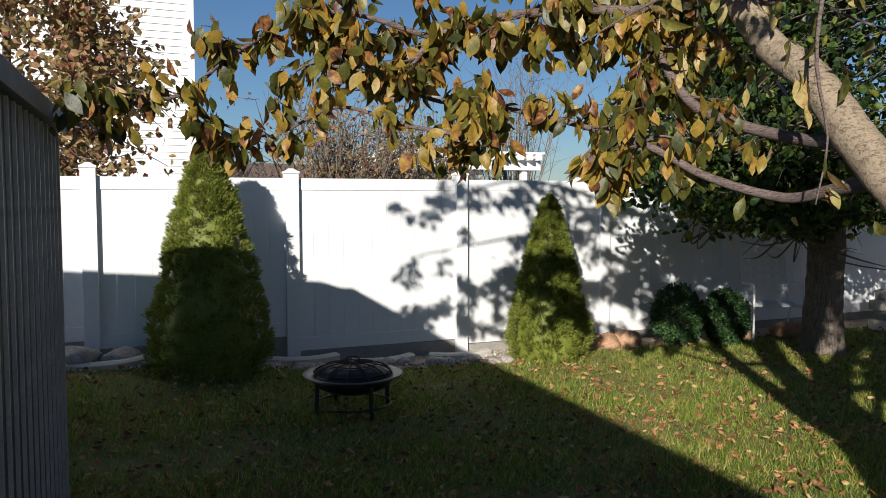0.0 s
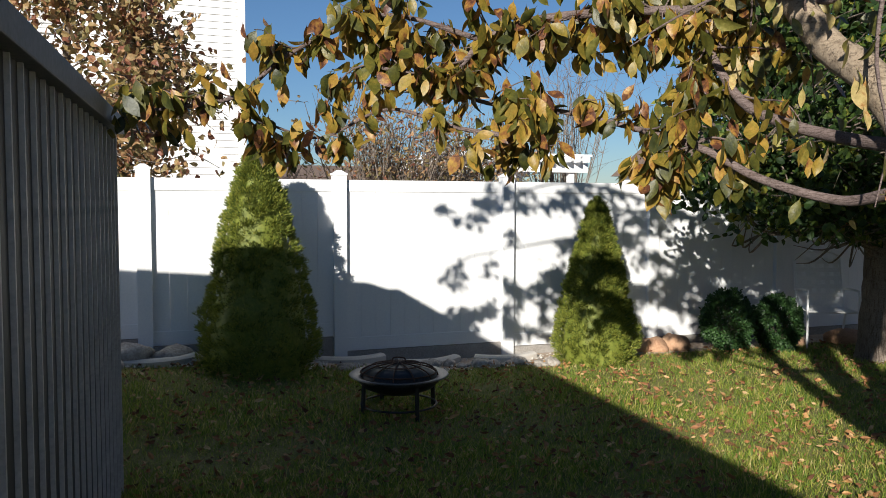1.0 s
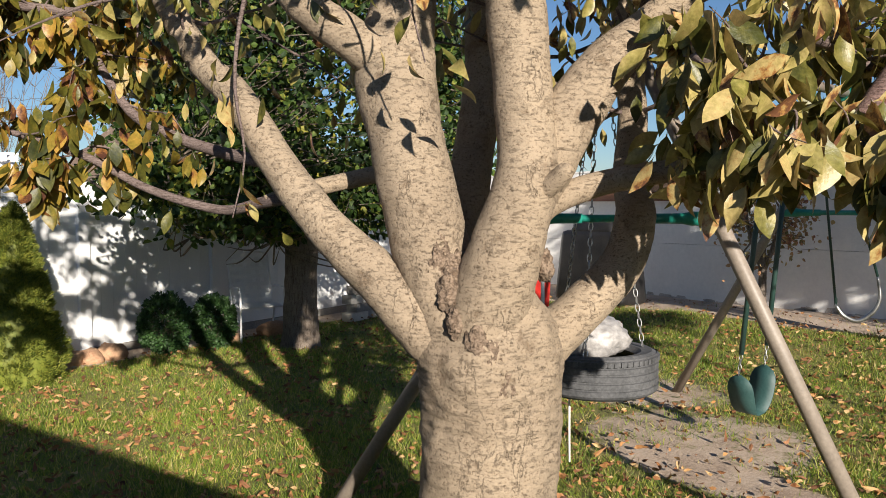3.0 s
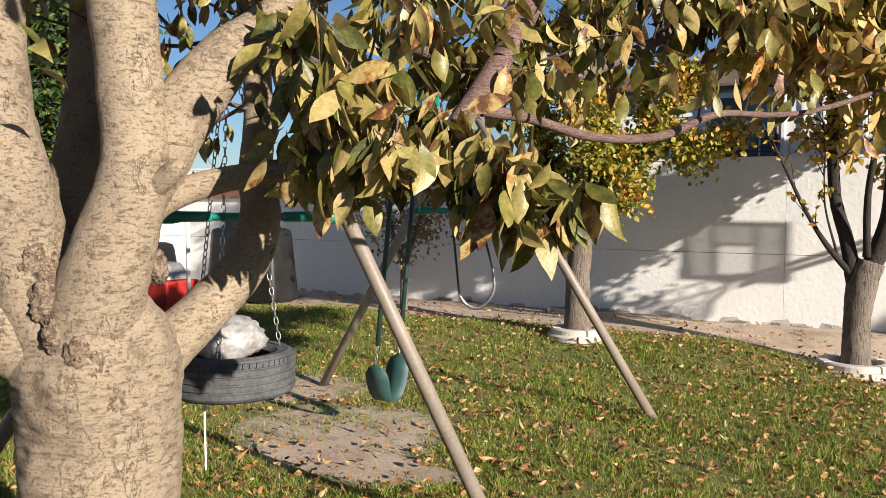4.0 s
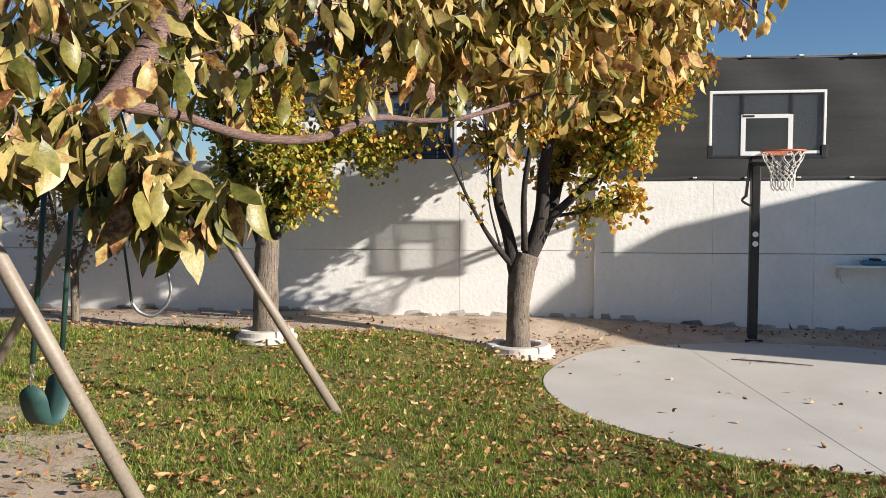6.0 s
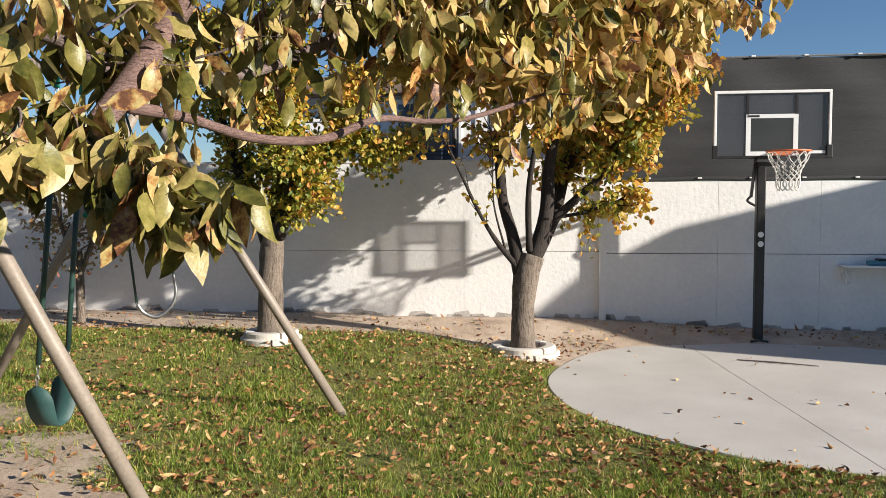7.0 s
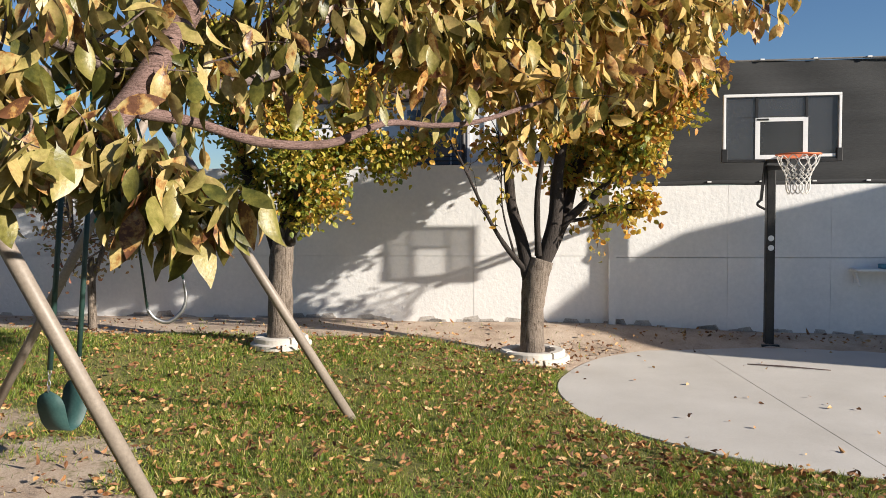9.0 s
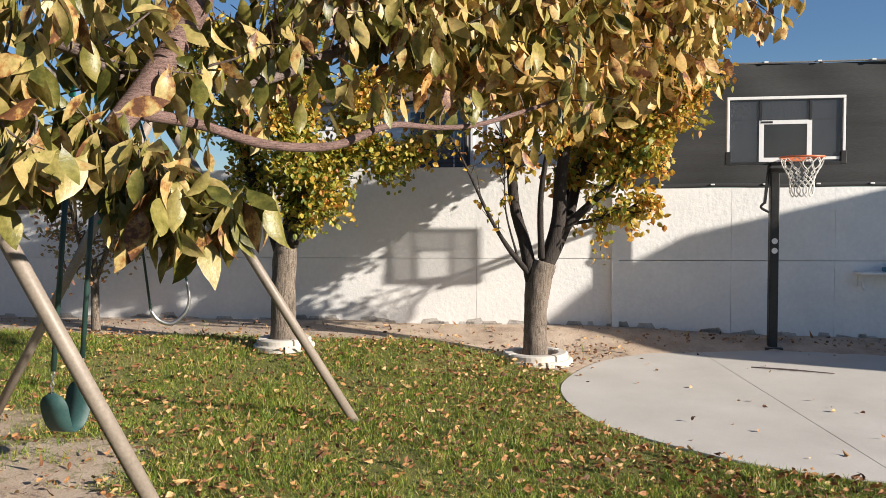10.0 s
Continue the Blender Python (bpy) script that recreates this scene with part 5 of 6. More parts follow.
def belt_swing():
    root = thing("belt_swing", (0, 0, 0), 0, "dark green rubber belt swing on sleeved chains", "swing")
    L, R, c = Vector((5.59, 0.905, 0.52)), Vector((5.87, 0.80, 0.55)), Vector((5.73, 0.853, 0.25))
    span = (R - L) * 0.5
    side = Vector((0.30, 0.954, 0)) * 0.088
    n = 28
    mids = []
    for i in range(n + 1):
        t = i / n * 2 - 1
        mids.append((t, c + span * math.copysign(abs(t) ** 0.55, t) + Vector((0, 0, 0.29 * abs(t) ** 1.6))))
    V, F = [], []
    for i, (t, p) in enumerate(mids):
        run = (mids[min(n, i + 1)][1] - mids[max(0, i - 1)][1]).normalized()
        out = run.cross(side).normalized() * 0.004
        w = side * (0.80 + 0.24 * math.sin(min(1.0, abs(t) / 0.75) * math.pi / 2)) * (max(0.02, 1 - max(0.0, (abs(t) - 0.72) / 0.28) ** 2.4)) ** 0.5
        for s in (-1, 1):
            V += [tuple(p + w * s - out), tuple(p + w * s + out)]
    for i in range(n):
        a, b = i * 4, i * 4 + 4
        F += [(a, a + 2, b + 2, b), (a + 1, b + 1, b + 3, a + 3), (a, b, b + 1, a + 1), (a + 2, a + 3, b + 3, b + 2)]
    part("seat", (V, F), M_SEAT, root, smooth=True)
    for p, x in ((L, 5.56), (R, 5.88)):
        y = 1.10 - 0.252 * (x - 4.08)
        top = Vector((x, y, 2.38))
        knee = p + (top - p) * 0.075
        chain("chain", p, knee, root)
        up = p + (top - p) * 0.72
        tube("sleeve", knee, up, 0.017, M_CHAIN_SLEEVE, root, 10)
        chain("chain", up, top, root)
    return root


belt_swing()


def trapeze():
    root = thing("trapeze_swing", (0, 0, 0), 0, "grey curved grab-bar swing on dark ropes", "swing")
    L, R = Vector((6.34, 0.43, 0.93)), Vector((6.37, 0.18, 1.14))
    part("grip", stem(glide([(*L, 0.010), (6.35, 0.38, 0.86, 0.014), (6.36, 0.29, 0.83, 0.015), (6.37, 0.20, 0.90, 0.014), (6.375, 0.165, 1.0, 0.012), (*R, 0.010)], 6), 8), M_CHAIN, root, smooth=True)
    tube("rope", L, (6.22, 0.56, 2.38), 0.009, M_CHAIN_SLEEVE, root, 8)
    tube("rope", R, (6.42, 0.51, 2.38), 0.009, M_CHAIN_SLEEVE, root, 8)
    chain("chain", L + Vector((0, 0, -0.02)), L + Vector((0, 0, 0.05)), root)
    return root


trapeze()


def tyre_swing():
    c = Vector((4.22, 1.34, 0.76))
    root = thing("tyre_swing", tuple(c), 10, "weathered tyre hung flat on chains as a swing", "swing")
    prof = [(0.20, -0.08), (0.235, -0.105), (0.29, -0.112), (0.315, -0.098)]
    for k in range(5):
        z = -0.085 + k * 0.038
        prof += [(0.325, z), (0.325, z + 0.024), (0.316, z + 0.027), (0.316, z + 0.035)]
    prof += [(0.315, 0.098), (0.29, 0.112), (0.235, 0.105), (0.20, 0.08), (0.215, 0.06), (0.27, 0.07), (0.295, 0.0), (0.27, -0.07), (0.215, -0.06), (0.20, -0.08)]
    part("tyre", lathe(prof, 60), M_TYRE, root, smooth=False)
    for k in range(60):
        a = 2 * math.pi * k / 60
        part("tread_block", box((0.012, 0.020, 0.024), (0.325 * math.cos(a), 0.325 * math.sin(a), 0.079), Matrix.Rotation(a, 4, "Z")), M_TYRE, root)
    top = Vector((0.02, 0.0, 1.86))
    for a in (-60, 60, 180):
        p = Vector((0.26 * math.cos(radians(a)), 0.26 * math.sin(radians(a)), 0.10))
        chain("chain", p, p + (top - p) * 0.94, root, 0.011, 0.04)
    part("rope_end", stem(glide([(-0.1, 0.12, -0.10, 0.006), (-0.1, 0.12, -0.3, 0.006), (-0.09, 0.12, -0.50, 0.005)], 4), 6), M_NET, root, "pale hanging rope end")
    return root


tyre_swing()


def sack():
    bm = bmesh.new()
    bmesh.ops.create_icosphere(bm, subdivisions=4, radius=1.0)
    for v in bm.verts:
        d = v.co.copy()
        k = 1 + 0.16 * noise.noise(d * 1.6) + 0.10 * noise.noise(d * 4.2) + 0.07 * noise.noise(d * 9)
        v.co = Vector((d.x * 0.22 * k, d.y * 0.20 * k, max(d.z * 0.12 * k, -0.08)))
    ob = part("sack", bm, M_PALE, smooth=True)
    ob.matrix_basis = pose(4.20, 1.36, 0.93, 0, 0, 20)
    return tagged(ob, "crumpled pale plastic sack lying in the tyre", "sack")


sack()


# ---- stone rings round the two trees ----
def tree_ring(place, radius, group="stone rings round the trees"):
    root = thing("tree_ring", place, 0, "ring of curved cream edging stones round a tree foot", "edging", group)
    for lay, (rad, z) in enumerate(((radius, -0.03), (radius * 0.86, 0.030))):
        for k in range(4):
            n = 10
            V, F = [], []
            a0, a1 = radians(90 * k + 20 * lay + 2), radians(90 * k + 88 + 20 * lay)
            for i in range(n + 1):
                a = a0 + (a1 - a0) * i / n
                for rr, zz in ((rad - 0.06, 0), (rad - 0.06, 0.052), (rad - 0.04, 0.066), (rad + 0.04, 0.066), (rad + 0.06, 0.052), (rad + 0.06, 0)):
                    V.append((rr * math.cos(a), rr * math.sin(a), z + zz))
            for i in range(n):
                for q in range(6):
                    F.append((i * 6 + q, i * 6 + (q + 1) % 6, (i + 1) * 6 + (q + 1) % 6, (i + 1) * 6 + q))
            F += [tuple(range(6)), tuple(n * 6 + q for q in range(6))[::-1]]
            part("stone", (V, F), M_EDGER, root)
    return root


tree_ring(TREE_B, 0.27)
tree_ring(TREE_C, 0.335)


# ---- basketball hoop ----
def hoop():
    root = thing("basketball_hoop", (8.60, -6.05, 0), WALL_YAW, "black pole basketball hoop with a smoked backboard and white net", "basketball hoop")
    part("pole", box((0.10, 0.10, 2.12), (0, 0, 1.05), bevel=0.012), M_BLACK, root)
    part("base_collar", box((0.2, 0.2, 0.05), (0, 0, 0.02), bevel=0.01), M_BLACK, root)
    for z in (1.16, 1.27):
        part("sticker", lathe([(0.0, 0.0), (0.032, 0.0), (0.034, -0.002)], 20), M_WHITE, root, "round white sticker").matrix_basis = pose(-0.056, 0, z, 0, -90, 0)
    # lift arms and crank
    part("arm", box((0.80, 0.05, 0.05), (-0.38, 0.03, 2.14), Matrix.Rotation(radians(-3), 4, "Y"), 0.006), M_BLACK, root)
    part("arm", box((0.80, 0.05, 0.05), (-0.38, 0.03, 2.06), Matrix.Rotation(radians(-3), 4, "Y"), 0.006), M_BLACK, root)
    part("strut", box((0.03, 0.03, 0.46), (-0.02, 0.085, 1.93), Matrix.Rotation(radians(6), 4, "X")), M_BLACK, root)
    part("crank", stem(glide([(-0.02, 0.10, 1.72, 0.014), (-0.03, 0.15, 1.66, 0.016), (-0.03, 0.06, 1.60, 0.014)], 4), 8), M_BLACK, root)
    board = part("backboard", box((0.018, 1.16, 0.235), (-0.76, 0, 2.695), bevel=0.004), M_ACRYL, root, "smoked clear backboard")
    x = -0.775
    for y0, y1, z0, z1 in ((-0.595, 0.595, 2.79, 2.82), (-0.595, -0.568, 2.235, 2.79), (0.568, 0.595, 2.235, 2.79)):
        part("edge_trim", box((0.035, y1 - y0, z1 - z0), (x, (y0 + y1) / 2, (z0 + z1) / 2), bevel=0.004), M_WHITE, board, "white edge trim")
    for y in (-0.58, 0.58):
        part("corner_guard", box((0.045, 0.06, 0.14), (x, y, 2.175), bevel=0.006), M_BLACK, board)
    for y0, y1 in ((-0.60, -0.16), (0.16, 0.60)):
        part("bottom_guard", box((0.04, y1 - y0, 0.035), (x, (y0 + y1) / 2, 2.118), bevel=0.006), M_BLACK, board)
    for y0, y1, z0, z1 in ((-0.265, 0.265, 2.53, 2.572), (-0.265, 0.265, 2.135, 2.18), (-0.265, -0.217, 2.18, 2.53), (0.217, 0.265, 2.18, 2.53)):
        part("target_line", box((0.006, y1 - y0, z1 - z0), (x + 0.001, (y0 + y1) / 2, (z0 + z1) / 2)), M_WHITE, board, "white target rectangle")
    for y in (-0.25, 0.25):
        part("frame_bar", box((0.012, 0.024, 0.22), (-0.774, y, 2.68)), M_BLACK, board)
    for y in (-0.405, 0.405):
        part("panel", box((0.018, 0.35, 0.45), (-0.76, y, 2.352), bevel=0.004), M_ACRYL, board)
    part("panel", box((0.010, 0.455, 0.45), (-0.762, 0, 2.352)), M_CLEAR, board, "clear centre pane")
    part("maker_mark", box((0.004, 0.16, 0.03), (x - 0.004, -0.46, 2.17)), M_WHITE, board, "pale maker's mark bar")
    part("maker_mark", box((0.004, 0.12, 0.02), (x - 0.004, 0.19, 2.552)), M_BLACK, board, "small dark print bar")
    board.location.y = 0.10
    # rim, net
    c = (-1.02, 0.0, 2.165)
    rim = part("rim", ring(0.212, 0.010, 0.0, 40, 8), M_ORANGE, root, "orange steel rim", True)
    rim.location = c
    part("rim_plate", box((0.10, 0.18, 0.05), (0.22, 0, -0.005), bevel=0.006), M_ORANGE, rim)
    strands = []
    for k in range(12):
        for s in (1, -1):
            run = []
            for i in range(9):
                t = i / 8
                a = 2 * math.pi * (k / 12) + s * (0.26 * math.sin(t * math.pi * 3.2) if t < 0.4 else 0.26 * math.sin(t * math.pi * 5.5))
                r = 0.21 - 0.12 * t ** 0.7 + 0.012 * math.sin(t * 9)
                run.append((r * math.cos(a), r * math.sin(a), -0.005 - 0.40 * t, 0.0055))
            strands.append(stem(glide(run, 2), 5))
    part("net", merged(strands), M_NET, rim, "white woven net")["kind"] = "stuff"
    return root


hoop()


def wall_shelf():
    root = thing("wall_shelf", (*along_wall(-7.62), 0), WALL_YAW, "white shelf on brackets fixed to the wall", "shelf")
    part("board", box((0.26, 0.80, 0.025), (-0.19, -0.06, 0.87), bevel=0.004), M_WHITE, root)
    for y in (0.27, -0.4):
        part("bracket", box((0.025, 0.025, 0.24), (-0.13, y, 0.765), Matrix.Rotation(radians(40), 4, "Y")), M_WHITE, root)
        part("bracket", box((0.02, 0.04, 0.16), (-0.062, y, 0.78)), M_WHITE, root)
    return root


wall_shelf()
_c = thing("tool_case", (*along_wall(-7.70), 0.883), WALL_YAW, "small blue plastic case with a dark strap", "case")
part("shell", box((0.12, 0.26, 0.055), (-0.19, 0, 0.03), bevel=0.012), M_BLUE, _c)
part("strap", box((0.125, 0.10, 0.03), (-0.19, -0.02, 0.066), bevel=0.01), M_BLACK, _c)


# ---- by the far corner ----
def corner_clutter():
    bin_ = thing("storage_bin", (9.75, 4.62, 0), -25, "red plastic bin with a grey hood", "bin")
    g = float(height(9.75, 4.62))
    bin_.location.z = g
    part("tub", box((0.46, 0.50, 0.62), (0, 0, 0.31), bevel=0.03, taper=1.12), M_RED, bin_)
    part("hood", box((0.40, 0.44, 0.22), (0, 0, 0.73), bevel=0.05, taper=0.55), M_STEEL, bin_, "grey sloping hood")
    part("wheel", lathe([(0.0, -0.03), (0.10, -0.03), (0.11, 0.0), (0.10, 0.03), (0.0, 0.03)], 20), M_BLACK, bin_).matrix_basis = pose(-0.1, -0.27, 0.09, 90, 0, 0)
    pole = thing("pole", (8.55, 3.75, float(height(8.55, 3.75))), 0, "upright pale metal pole in the grass", "pole")
    tube("shaft", (0, 0, -0.05), (0, 0, 1.55), 0.022, M_WHITE, pole, 12)
    part("foot", lathe([(0.0, 0.04), (0.04, 0.035), (0.05, -0.02)], 16), M_BLACK, pole)
    grill = thing("covered_grill", (11.3, 4.15, float(height(11.3, 4.15))), -19, "barbecue grill under a black cover", "grill")
    part("cover", box((0.6, 1.3, 1.05), (0, 0, 0.54), bevel=0.08, taper=0.85), M_BLACK, grill, smooth=True)
    part("hood_bulge", box((0.48, 0.9, 0.22), (0, 0, 1.12), bevel=0.08, taper=0.7), M_BLACK, grill, smooth=True)
    grill2 = thing("covered_barrow", (10.6, 5.6, float(height(10.6, 5.6))), -10, "dark covered garden cart by the fence corner", "cart")
    part("cover", box((0.9, 1.1, 0.95), (0, 0, 0.48), bevel=0.1, taper=0.8), M_BLACK, grill2, smooth=True)
    beam = thing("eave_board", (*along_wall(5.0), 0), WALL_YAW, "red-brown timber eave over the wall", "timber")
    part("fascia", box((0.06, 4.6, 0.15), (-0.035, 0, 1.76), bevel=0.006), M_TIMBER, beam)
    part("fascia", box((0.09, 4.6, 0.17), (-0.05, 0, 1.925), bevel=0.006), M_SAND, beam)
    logs = thing("brick_stack", (9.0, 6.9, 0), 5, "low stack of grey blocks by the fence", "stack")
    for i in range(4):
        for j in range(3 - i // 2):
            part("block", box((0.38, 0.18, 0.12), (j * 0.40 + 0.1 * (i % 2), 0, 0.06 + 0.125 * i), Matrix.Rotation(radians(rng.uniform(-5, 5)), 4, "Z"), 0.008), M_BOARD if (i + j) % 2 else M_EDGER, logs)


corner_clutter()

# Added rod in twig bark, drawn for a thin dark line across the slab.
_k = part("stick", stem(glide([(7.66, -5.19, 0.022, 0.006), (7.44, -5.47, 0.026, 0.009), (7.19, -5.80, 0.022, 0.005)], 5), 7, 0.2), M_BARK_DARK, smooth=True)
tagged(_k, "thin dark rod added along a dark line on the slab", "stick")


# ---- beyond the yard ----
def siding(name, size, at, yaw, root, lap=0.125):
    """Lapped boards, each its own, up to the given height."""
    n = int(size[1] / lap)
    me = None
    for k in range(n):
        if me is None:
            bm = bmesh.new()
            v = [bm.verts.new(p) for p in ((-size[0] / 2, 0, lap + 0.01), (size[0] / 2, 0, lap + 0.01), (size[0] / 2, -0.022, 0), (-size[0] / 2, -0.022, 0), (-size[0] / 2, 0, 0), (size[0] / 2, 0, 0))]
            bm.faces.new((v[0], v[1], v[2], v[3]))
            bm.faces.new((v[3], v[2], v[5], v[4]))
            ob = part(name, bm, M_SIDING, root)
            me = ob.data
        else:
            ob = new(name, me)
            ob.parent = root
        ob.matrix_basis = pose(*at, 0, 0, yaw) @ Matrix.Translation((0, 0, k * lap))


def west_house():
    root = thing("house", (0, 0, 0), 0, "white sided house with an octagonal gable vent", "house")
    part("wall", box((9.0, 7.0, 6.4), (-2.93, 18.6, 3.2)), M_SIDING, root)
    siding("siding_board", (9.0, 6.4), (-2.93, 15.075, 0), 0, root)
    part("corner_trim", box((0.12, 0.12, 6.4), (1.55, 15.06, 3.2), bevel=0.01), M_SIDING, root)
    bm = bmesh.new()
    v = [bm.verts.new(p) for p in ((1.9, 14.7, 6.3), (-7.7, 14.7, 6.3), (-7.7, 18.6, 8.4), (1.9, 18.6, 8.4), (1.9, 22.5, 6.3), (-7.7, 22.5, 6.3))]
    bm.faces.new((v[0], v[1], v[2], v[3])), bm.faces.new((v[3], v[2], v[5], v[4])), bm.faces.new((v[0], v[3], v[4])), bm.faces.new((v[1], v[5], v[2]))
    part("roof", bm, M_SHINGLE, root)
    vent = part("vent", lathe([(0.34, 0.0), (0.34, 0.05), (0.28, 0.05), (0.28, 0.0)], 8), M_WHITE, root, "white octagonal louvred vent")
    vent.matrix_basis = pose(-1.72, 15.05, 4.78, 90, 22.5, 0)
    for k in range(6):
        part("louvre", box((0.5, 0.03, 0.05), (-1.72, 15.04, 4.58 + 0.08 * k), Matrix.Rotation(radians(35), 4, "X")), M_WHITE, vent).matrix_parent_inverse = vent.matrix_basis.inverted()


west_house()


def pergola():
    root = thing("pergola", (0, 0, 0), 0, "white slatted pergola beyond the fence", "pergola")
    for x in (5.7, 8.3):
        for y in (15.0, 17.6):
            part("post", box((0.13, 0.13, 2.4), (x, y, 1.2), bevel=0.01), M_WHITE, root)
    for y in (14.9, 17.7):
        part("beam", box((3.3, 0.06, 0.2), (7.0, y, 2.36), bevel=0.01), M_WHITE, root)
    for k in range(15):
        part("rafter", box((0.05, 3.4, 0.14), (5.5 + 0.215 * k, 16.3, 2.53), bevel=0.008), M_WHITE, root)
    for k in range(9):
        part("slat", box((3.4, 0.04, 0.04), (7.0, 14.8 + 0.38 * k, 2.62)), M_WHITE, root)


pergola()


def far_house(place, size, roof, label):
    root = thing("far_house", place, 0, label, "house")
    w, d, h = size
    part("wall", box((w, d, h), (0, 0, h / 2)), M_SIDING, root)
    bm = bmesh.new()
    v = [bm.verts.new(p) for p in ((w / 2 + .3, -d / 2 - .3, h), (-w / 2 - .3, -d / 2 - .3, h), (-w / 2 - .3, 0, h + roof), (w / 2 + .3, 0, h + roof), (w / 2 + .3, d / 2 + .3, h), (-w / 2 - .3, d / 2 + .3, h))]
    bm.faces.new((v[0], v[1], v[2], v[3])), bm.faces.new((v[3], v[2], v[5], v[4])), bm.faces.new((v[0], v[3], v[4])), bm.faces.new((v[1], v[5], v[2]))
    part("roof", bm, M_SHINGLE, root)
    for x in (-w / 4, w / 4):
        win = part("window", box((1.0, 0.06, 1.1), (x, -d / 2 - 0.03, h * 0.55)), M_WHITE, root)
        part("pane", box((0.84, 0.03, 0.94), (x, -d / 2 - 0.055, h * 0.55)), M_GLASS, win)


far_house((11.5, 44.0, 0), (10.0, 8.0, 2.4), 1.3, "low house with a brown roof far behind the fence")
far_house((24.0, 26.0, 0), (10.0, 8.0, 2.8), 2.0, "pale house with a brown roof beyond the trees")


def east_house():
    root = thing("east_house", (*along_wall(-2.0), 0), WALL_YAW, "white sided house with dark windows behind the wall", "house")
    part("wall", box((6.0, 3.4, 3.5), (6.2, 0.4, 1.75)), M_SIDING, root)
    siding("siding_board", (3.4, 3.5), (3.185, 0.4, 0), -90, root, 0.16)
    for y, z, w, h in ((-0.35, 2.75, 1.5, 1.1),):
        win = part("window", box((0.10, w + 0.18, h + 0.18), (3.14, y, z), bevel=0.01), M_WHITE, root)
        part("pane", box((0.03, w / 2 - 0.03, h), (3.085, y + w / 4, z)), M_GLASS, win)
        part("pane", box((0.03, w / 2 - 0.03, h), (3.085, y - w / 4, z)), M_GLASS, win)
        for k in range(4):
            part("blind_slat", box((0.012, w * 0.98, 0.018), (3.068, y, z - h / 2 + 0.1 + k * 0.07)), M_BLACK, win)
    part("roof", box((6.8, 4.2, 0.3), (6.2, 0.4, 3.6), bevel=0.05), M_SHINGLE, root)
    part("bay_wall", box((2.1, 1.75, 3.6), (2.06, -1.70, 1.8)), M_SIDING, root, "white boarded bay")
    for k in range(8):
        part("batten", box((0.025, 0.045, 3.6), (0.998, -0.86 - 0.235 * k, 1.8), bevel=0.004), M_WHITE, root)
    part("downpipe", stem([(0.96, -0.78, 0.0, 0.04), (0.96, -0.78, 1.8, 0.04), (0.96, -0.78, 3.6, 0.04)], 10), M_BLACK, root, "dark downpipe")


east_house()


def south_house():
    """An unseen house behind, its pitched roof outlined to throw the slanting shade over the court."""
    root = thing("south_house", (0, 0, 0), 0, "unseen low tan house behind the yard, pitched roof shaped to the court's shade", "house")
    outline = [(2.60, 0.0), (2.74, 2.95), (3.80, 4.00), (4.20, 4.10), (5.40, 3.64), (9.4, 2.1), (9.4, 0.0)]
    bm = bmesh.new()
    near = [bm.verts.new((x, -12.0, z)) for x, z in outline]
    far = [bm.verts.new((x, -19.0, z)) for x, z in outline]
    bm.faces.new(near), bm.faces.new(far[::-1])
    for k in range(len(outline)):
        n = (k + 1) % len(outline)
        bm.faces.new((near[k], far[k], far[n], near[n]))
    part("wall", bm, M_SIDING, root)
    for (x0, z0), (x1, z1) in zip(outline[1:5], outline[2:6]):
        bm = bmesh.new()
        v = [bm.verts.new((x, y, z + h)) for y in (-12.0, -19.0) for x, z in ((x0, z0), (x1, z1)) for h in (0.004, 0.05)]
        for f in ((0, 1, 3, 2), (4, 6, 7, 5), (0, 4, 5, 1), (2, 3, 7, 6), (1, 5, 7, 3), (0, 2, 6, 4)):
            bm.faces.new([v[q] for q in f])
        part("roof", bm, M_SHINGLE, root)


south_house()


def bare_shrub(place, tall, wide, n, label, m=None, leaves=0, leafmat=None):
    root = thing("bare_shrub", place, 0, label, "shrub", "bare shrubs beyond the fence")
    tw, at = [], []
    for k in range(n):
        a = rng.uniform(0, 2 * math.pi)
        lean = rng.uniform(0.05, 0.55)
        tip = np.array([math.cos(a) * wide * lean * 1.7, math.sin(a) * wide * lean, tall * rng.uniform(0.6, 1.0)])
        mid = tip * 0.5 + rng.normal(size=3) * 0.08 * tall * 0.4
        g = glide([(0.1 * math.cos(a), 0.1 * math.sin(a), 0, 0.02), (*mid, 0.013), (*tip, 0.004)], 4)
        tw.append(stem(g, 4, caps=False))
        for q in range(11):
            s = g[rng.integers(4, len(g)), :3]
            e = s + (rng.normal(size=3) * 0.22 + np.array([0, 0, 0.25])) * tall * 0.25
            tw.append(stem([(*s, 0.006), (*((s + e) / 2 + rng.normal(size=3) * 0.02), 0.005), (*e, 0.002)], 3, caps=False))
            at.append(e)
    part("branch_growth", merged(tw), m or M_BARK_ROUGH, root)["kind"] = "stuff"
    if leaves:
        at = np.repeat(np.array(at), leaves, 0) + rng.normal(size=(len(at) * leaves, 3)) * 0.12
        part("leaves", foliage(at, rng.normal(size=at.shape) - np.array([0, 0, 0.4]), rng.uniform(0.05, 0.10, len(at))), leafmat, root)["kind"] = "stuff"


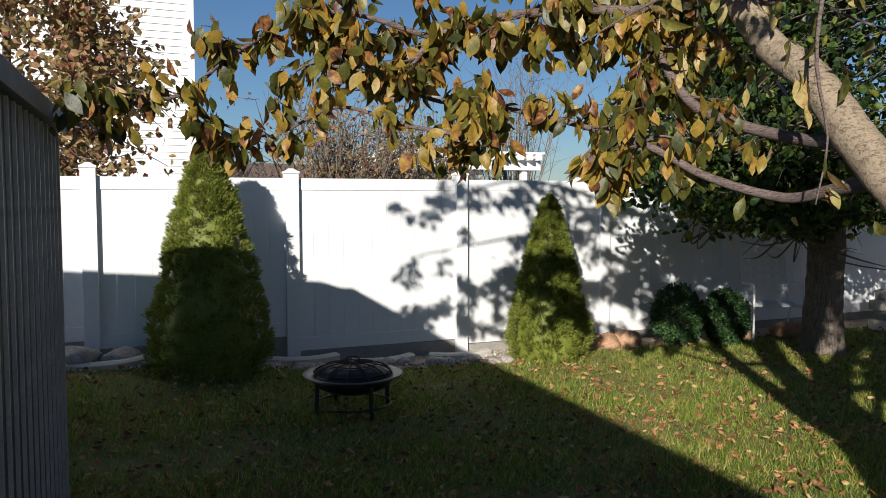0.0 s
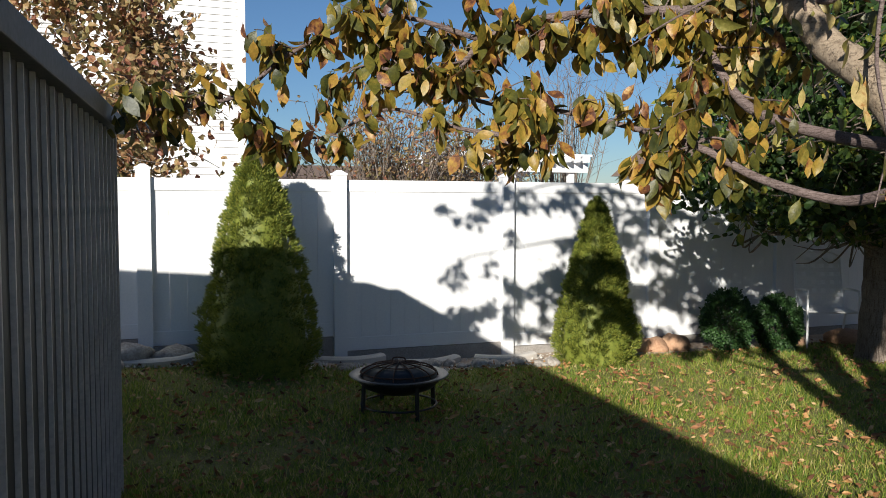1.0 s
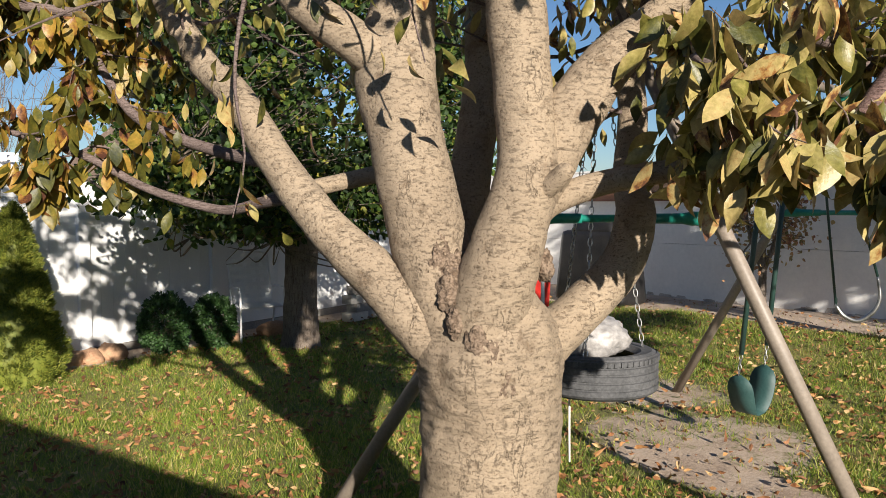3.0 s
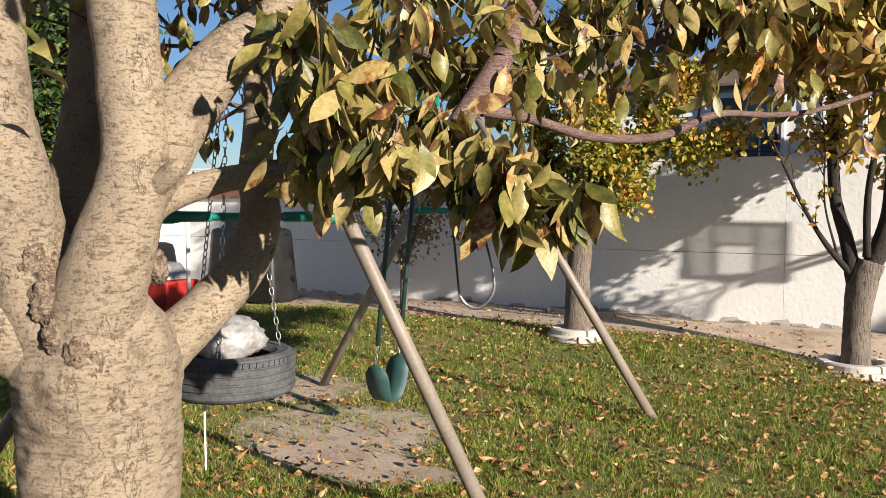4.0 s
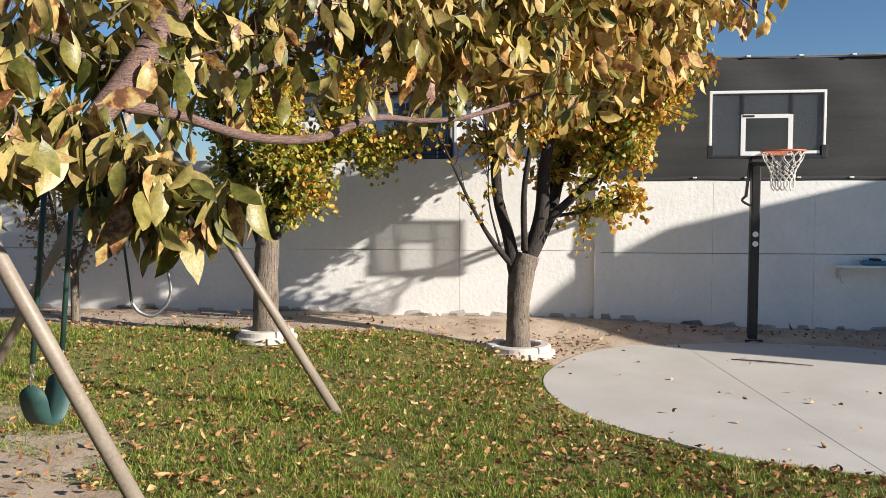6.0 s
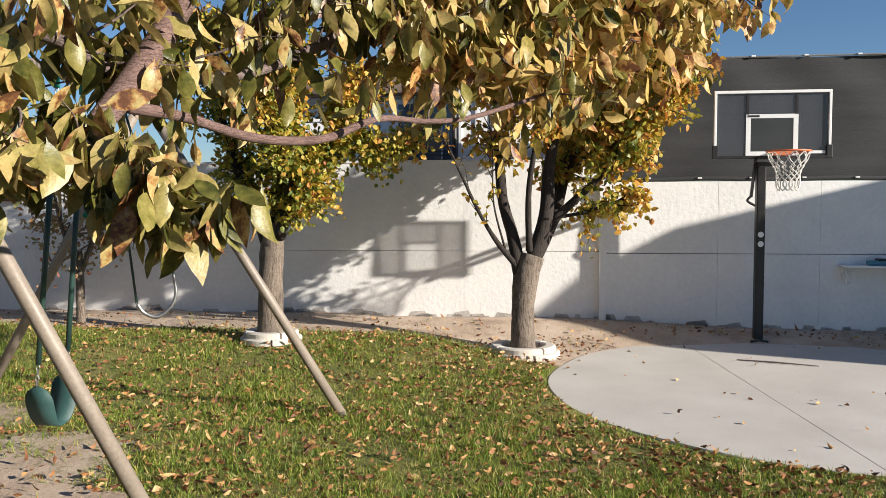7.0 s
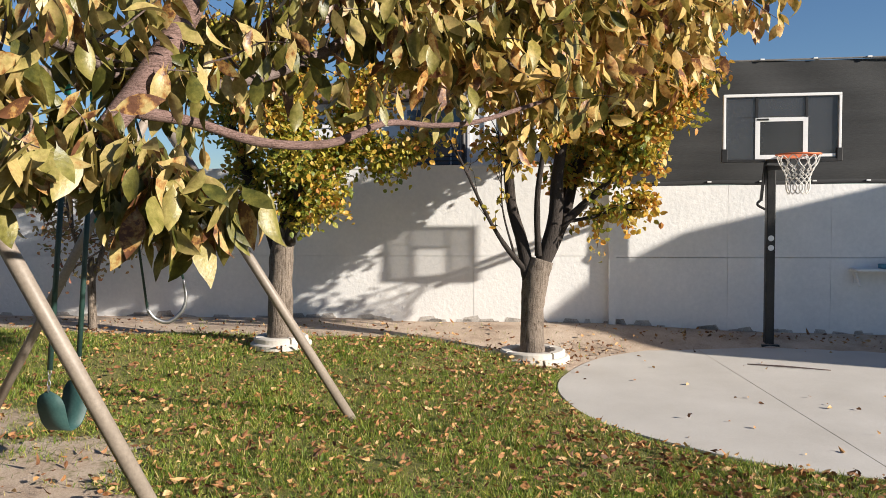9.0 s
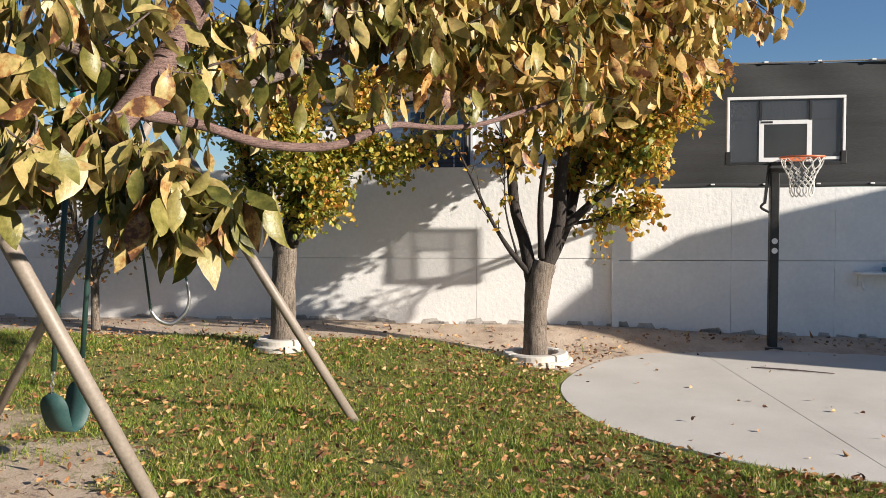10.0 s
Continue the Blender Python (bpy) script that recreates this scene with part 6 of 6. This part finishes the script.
bare_shrub((3.4, 11.6, 0), 3.1, 1.6, 110, "grey-twigged shrub with pale dry leaves behind the white fence", None, 2, M_LEAF_RUST)
bare_shrub((4.9, 12.4, 0), 2.9, 1.4, 90, "twiggy shrub with many dry leaves behind the fence", None, 3, M_LEAF_RUST)
bare_shrub((9.4, 17.5, 0), 5.4, 1.9, 52, "tall bare reddish tree beyond the pergola")
bare_shrub((12.5, 16.5, 0), 5.0, 2.0, 46, "tall bare tree beyond the fence")
bare_shrub((2.4, 22.0, 0), 3.4, 2.6, 46, "distant bare shrub far behind the fence")


# ---- grass and fallen leaves, last ----
def lawn_points(n, near):
    """Places on the lawn, closer together towards the path and none on slab, earth or bed."""
    out = []
    have = 0
    while have < n:
        m = n * 2
        r = rng.uniform(0.45 ** near, 12.5 ** near, m) ** (1 / near)
        a = rng.uniform(radians(-75), radians(108), m)
        x, y = r * np.cos(a) + 0.15, r * np.sin(a) - 0.3
        keep = (y < 7.15) & (np.hypot(x - 6.42, y + 5.2) > 2.37) & (wall_gap(x, y) > 0.3)
        keep &= (np.hypot(x - 2.69, y - 1.14) > 0.33)
        q = np.stack([x, y], 1)[keep]
        out.append(q)
        have += len(q)
    return np.vstack(out)[:n]


def grass():
    p = lawn_points(820000, 1.2)
    d = dirt_at(p[:, 0], p[:, 1])
    patch = np.array([noise.noise(Vector((q[0] * 1.3, q[1] * 1.3, 0))) + 0.6 * noise.noise(Vector((q[0] * 5, q[1] * 5, 3))) for q in p])
    keep = rng.random(len(p)) < np.clip(1.02 - 1.5 * d + 0.35 * patch * (d > 0.1), 0.012, 1)
    p, patch = p[keep], patch[keep]
    n = len(p)
    at = np.stack([p[:, 0], p[:, 1], height(p[:, 0], p[:, 1]) + 0.012 * np.sin(p[:, 0] * 2.1 + 1) * np.sin(p[:, 1] * 1.7) - 0.004], 1)
    way = np.stack([rng.normal(size=n) * 0.55, rng.normal(size=n) * 0.55, np.ones(n)], 1)
    v, f = slips(at, way, rng.uniform(0.022, 0.068, n) * (1 + 0.6 * patch), 0.055)
    tagged(part("grass", (v, f), M_BLADE), "short green lawn grass with dry blades", "grass", kind="stuff")


grass()


def litter():
    """Dry leaves lying over lawn, earth and slab."""
    p = lawn_points(54000, 1.4)
    dens = 0.30 + 0.04 * (p[:, 1] > 3.5) + 0.9 * np.exp(-((np.hypot(p[:, 0] - 6.42, p[:, 1] + 5.2) - 2.6) / 0.45) ** 2) + 0.5 * np.exp(-(np.hypot(p[:, 0] - 8.2, p[:, 1] + 2.6) / 1.3) ** 2) + 0.22 * (p[:, 1] < 2) + 0.12 * ((p[:, 1] > 1.2) & (p[:, 0] < 4.5))
    p = p[rng.random(len(p)) < dens * (1 - 0.75 * (dirt_at(p[:, 0], p[:, 1]) > 0.5))]
    extra = np.stack([6.42 + 2.2 * rng.uniform(-1, 1, 60), -5.2 + 2.2 * rng.uniform(-1, 1, 60)], 1)
    extra = extra[np.hypot(extra[:, 0] - 6.42, extra[:, 1] + 5.2) < 2.25]
    q = np.stack([rng.uniform(8, 12, 240), rng.uniform(-5, 5, 240)], 1)
    q = q[(wall_gap(q[:, 0], q[:, 1]) > 0.1) & (wall_gap(q[:, 0], q[:, 1]) < 2.2)]
    slab_z = np.full(len(extra), 0.022)
    at = np.vstack([np.column_stack([p, height(p[:, 0], p[:, 1]) + rng.uniform(0.014, 0.046, len(p))]), np.column_stack([extra, slab_z]), np.column_stack([q, height(q[:, 0], q[:, 1]) + 0.015])])
    n = len(at)
    way = np.column_stack([rng.normal(size=(n, 2)), rng.normal(size=n) * 0.12])
    size = rng.uniform(0.022, 0.066, n)
    v, f = foliage(at, way, size, 0.95, 1.8)
    tagged(part("fallen_leaves", (v, f), M_FALLEN), "tan and brown dry leaves fallen on the lawn", "fallen leaves", kind="stuff")


litter()
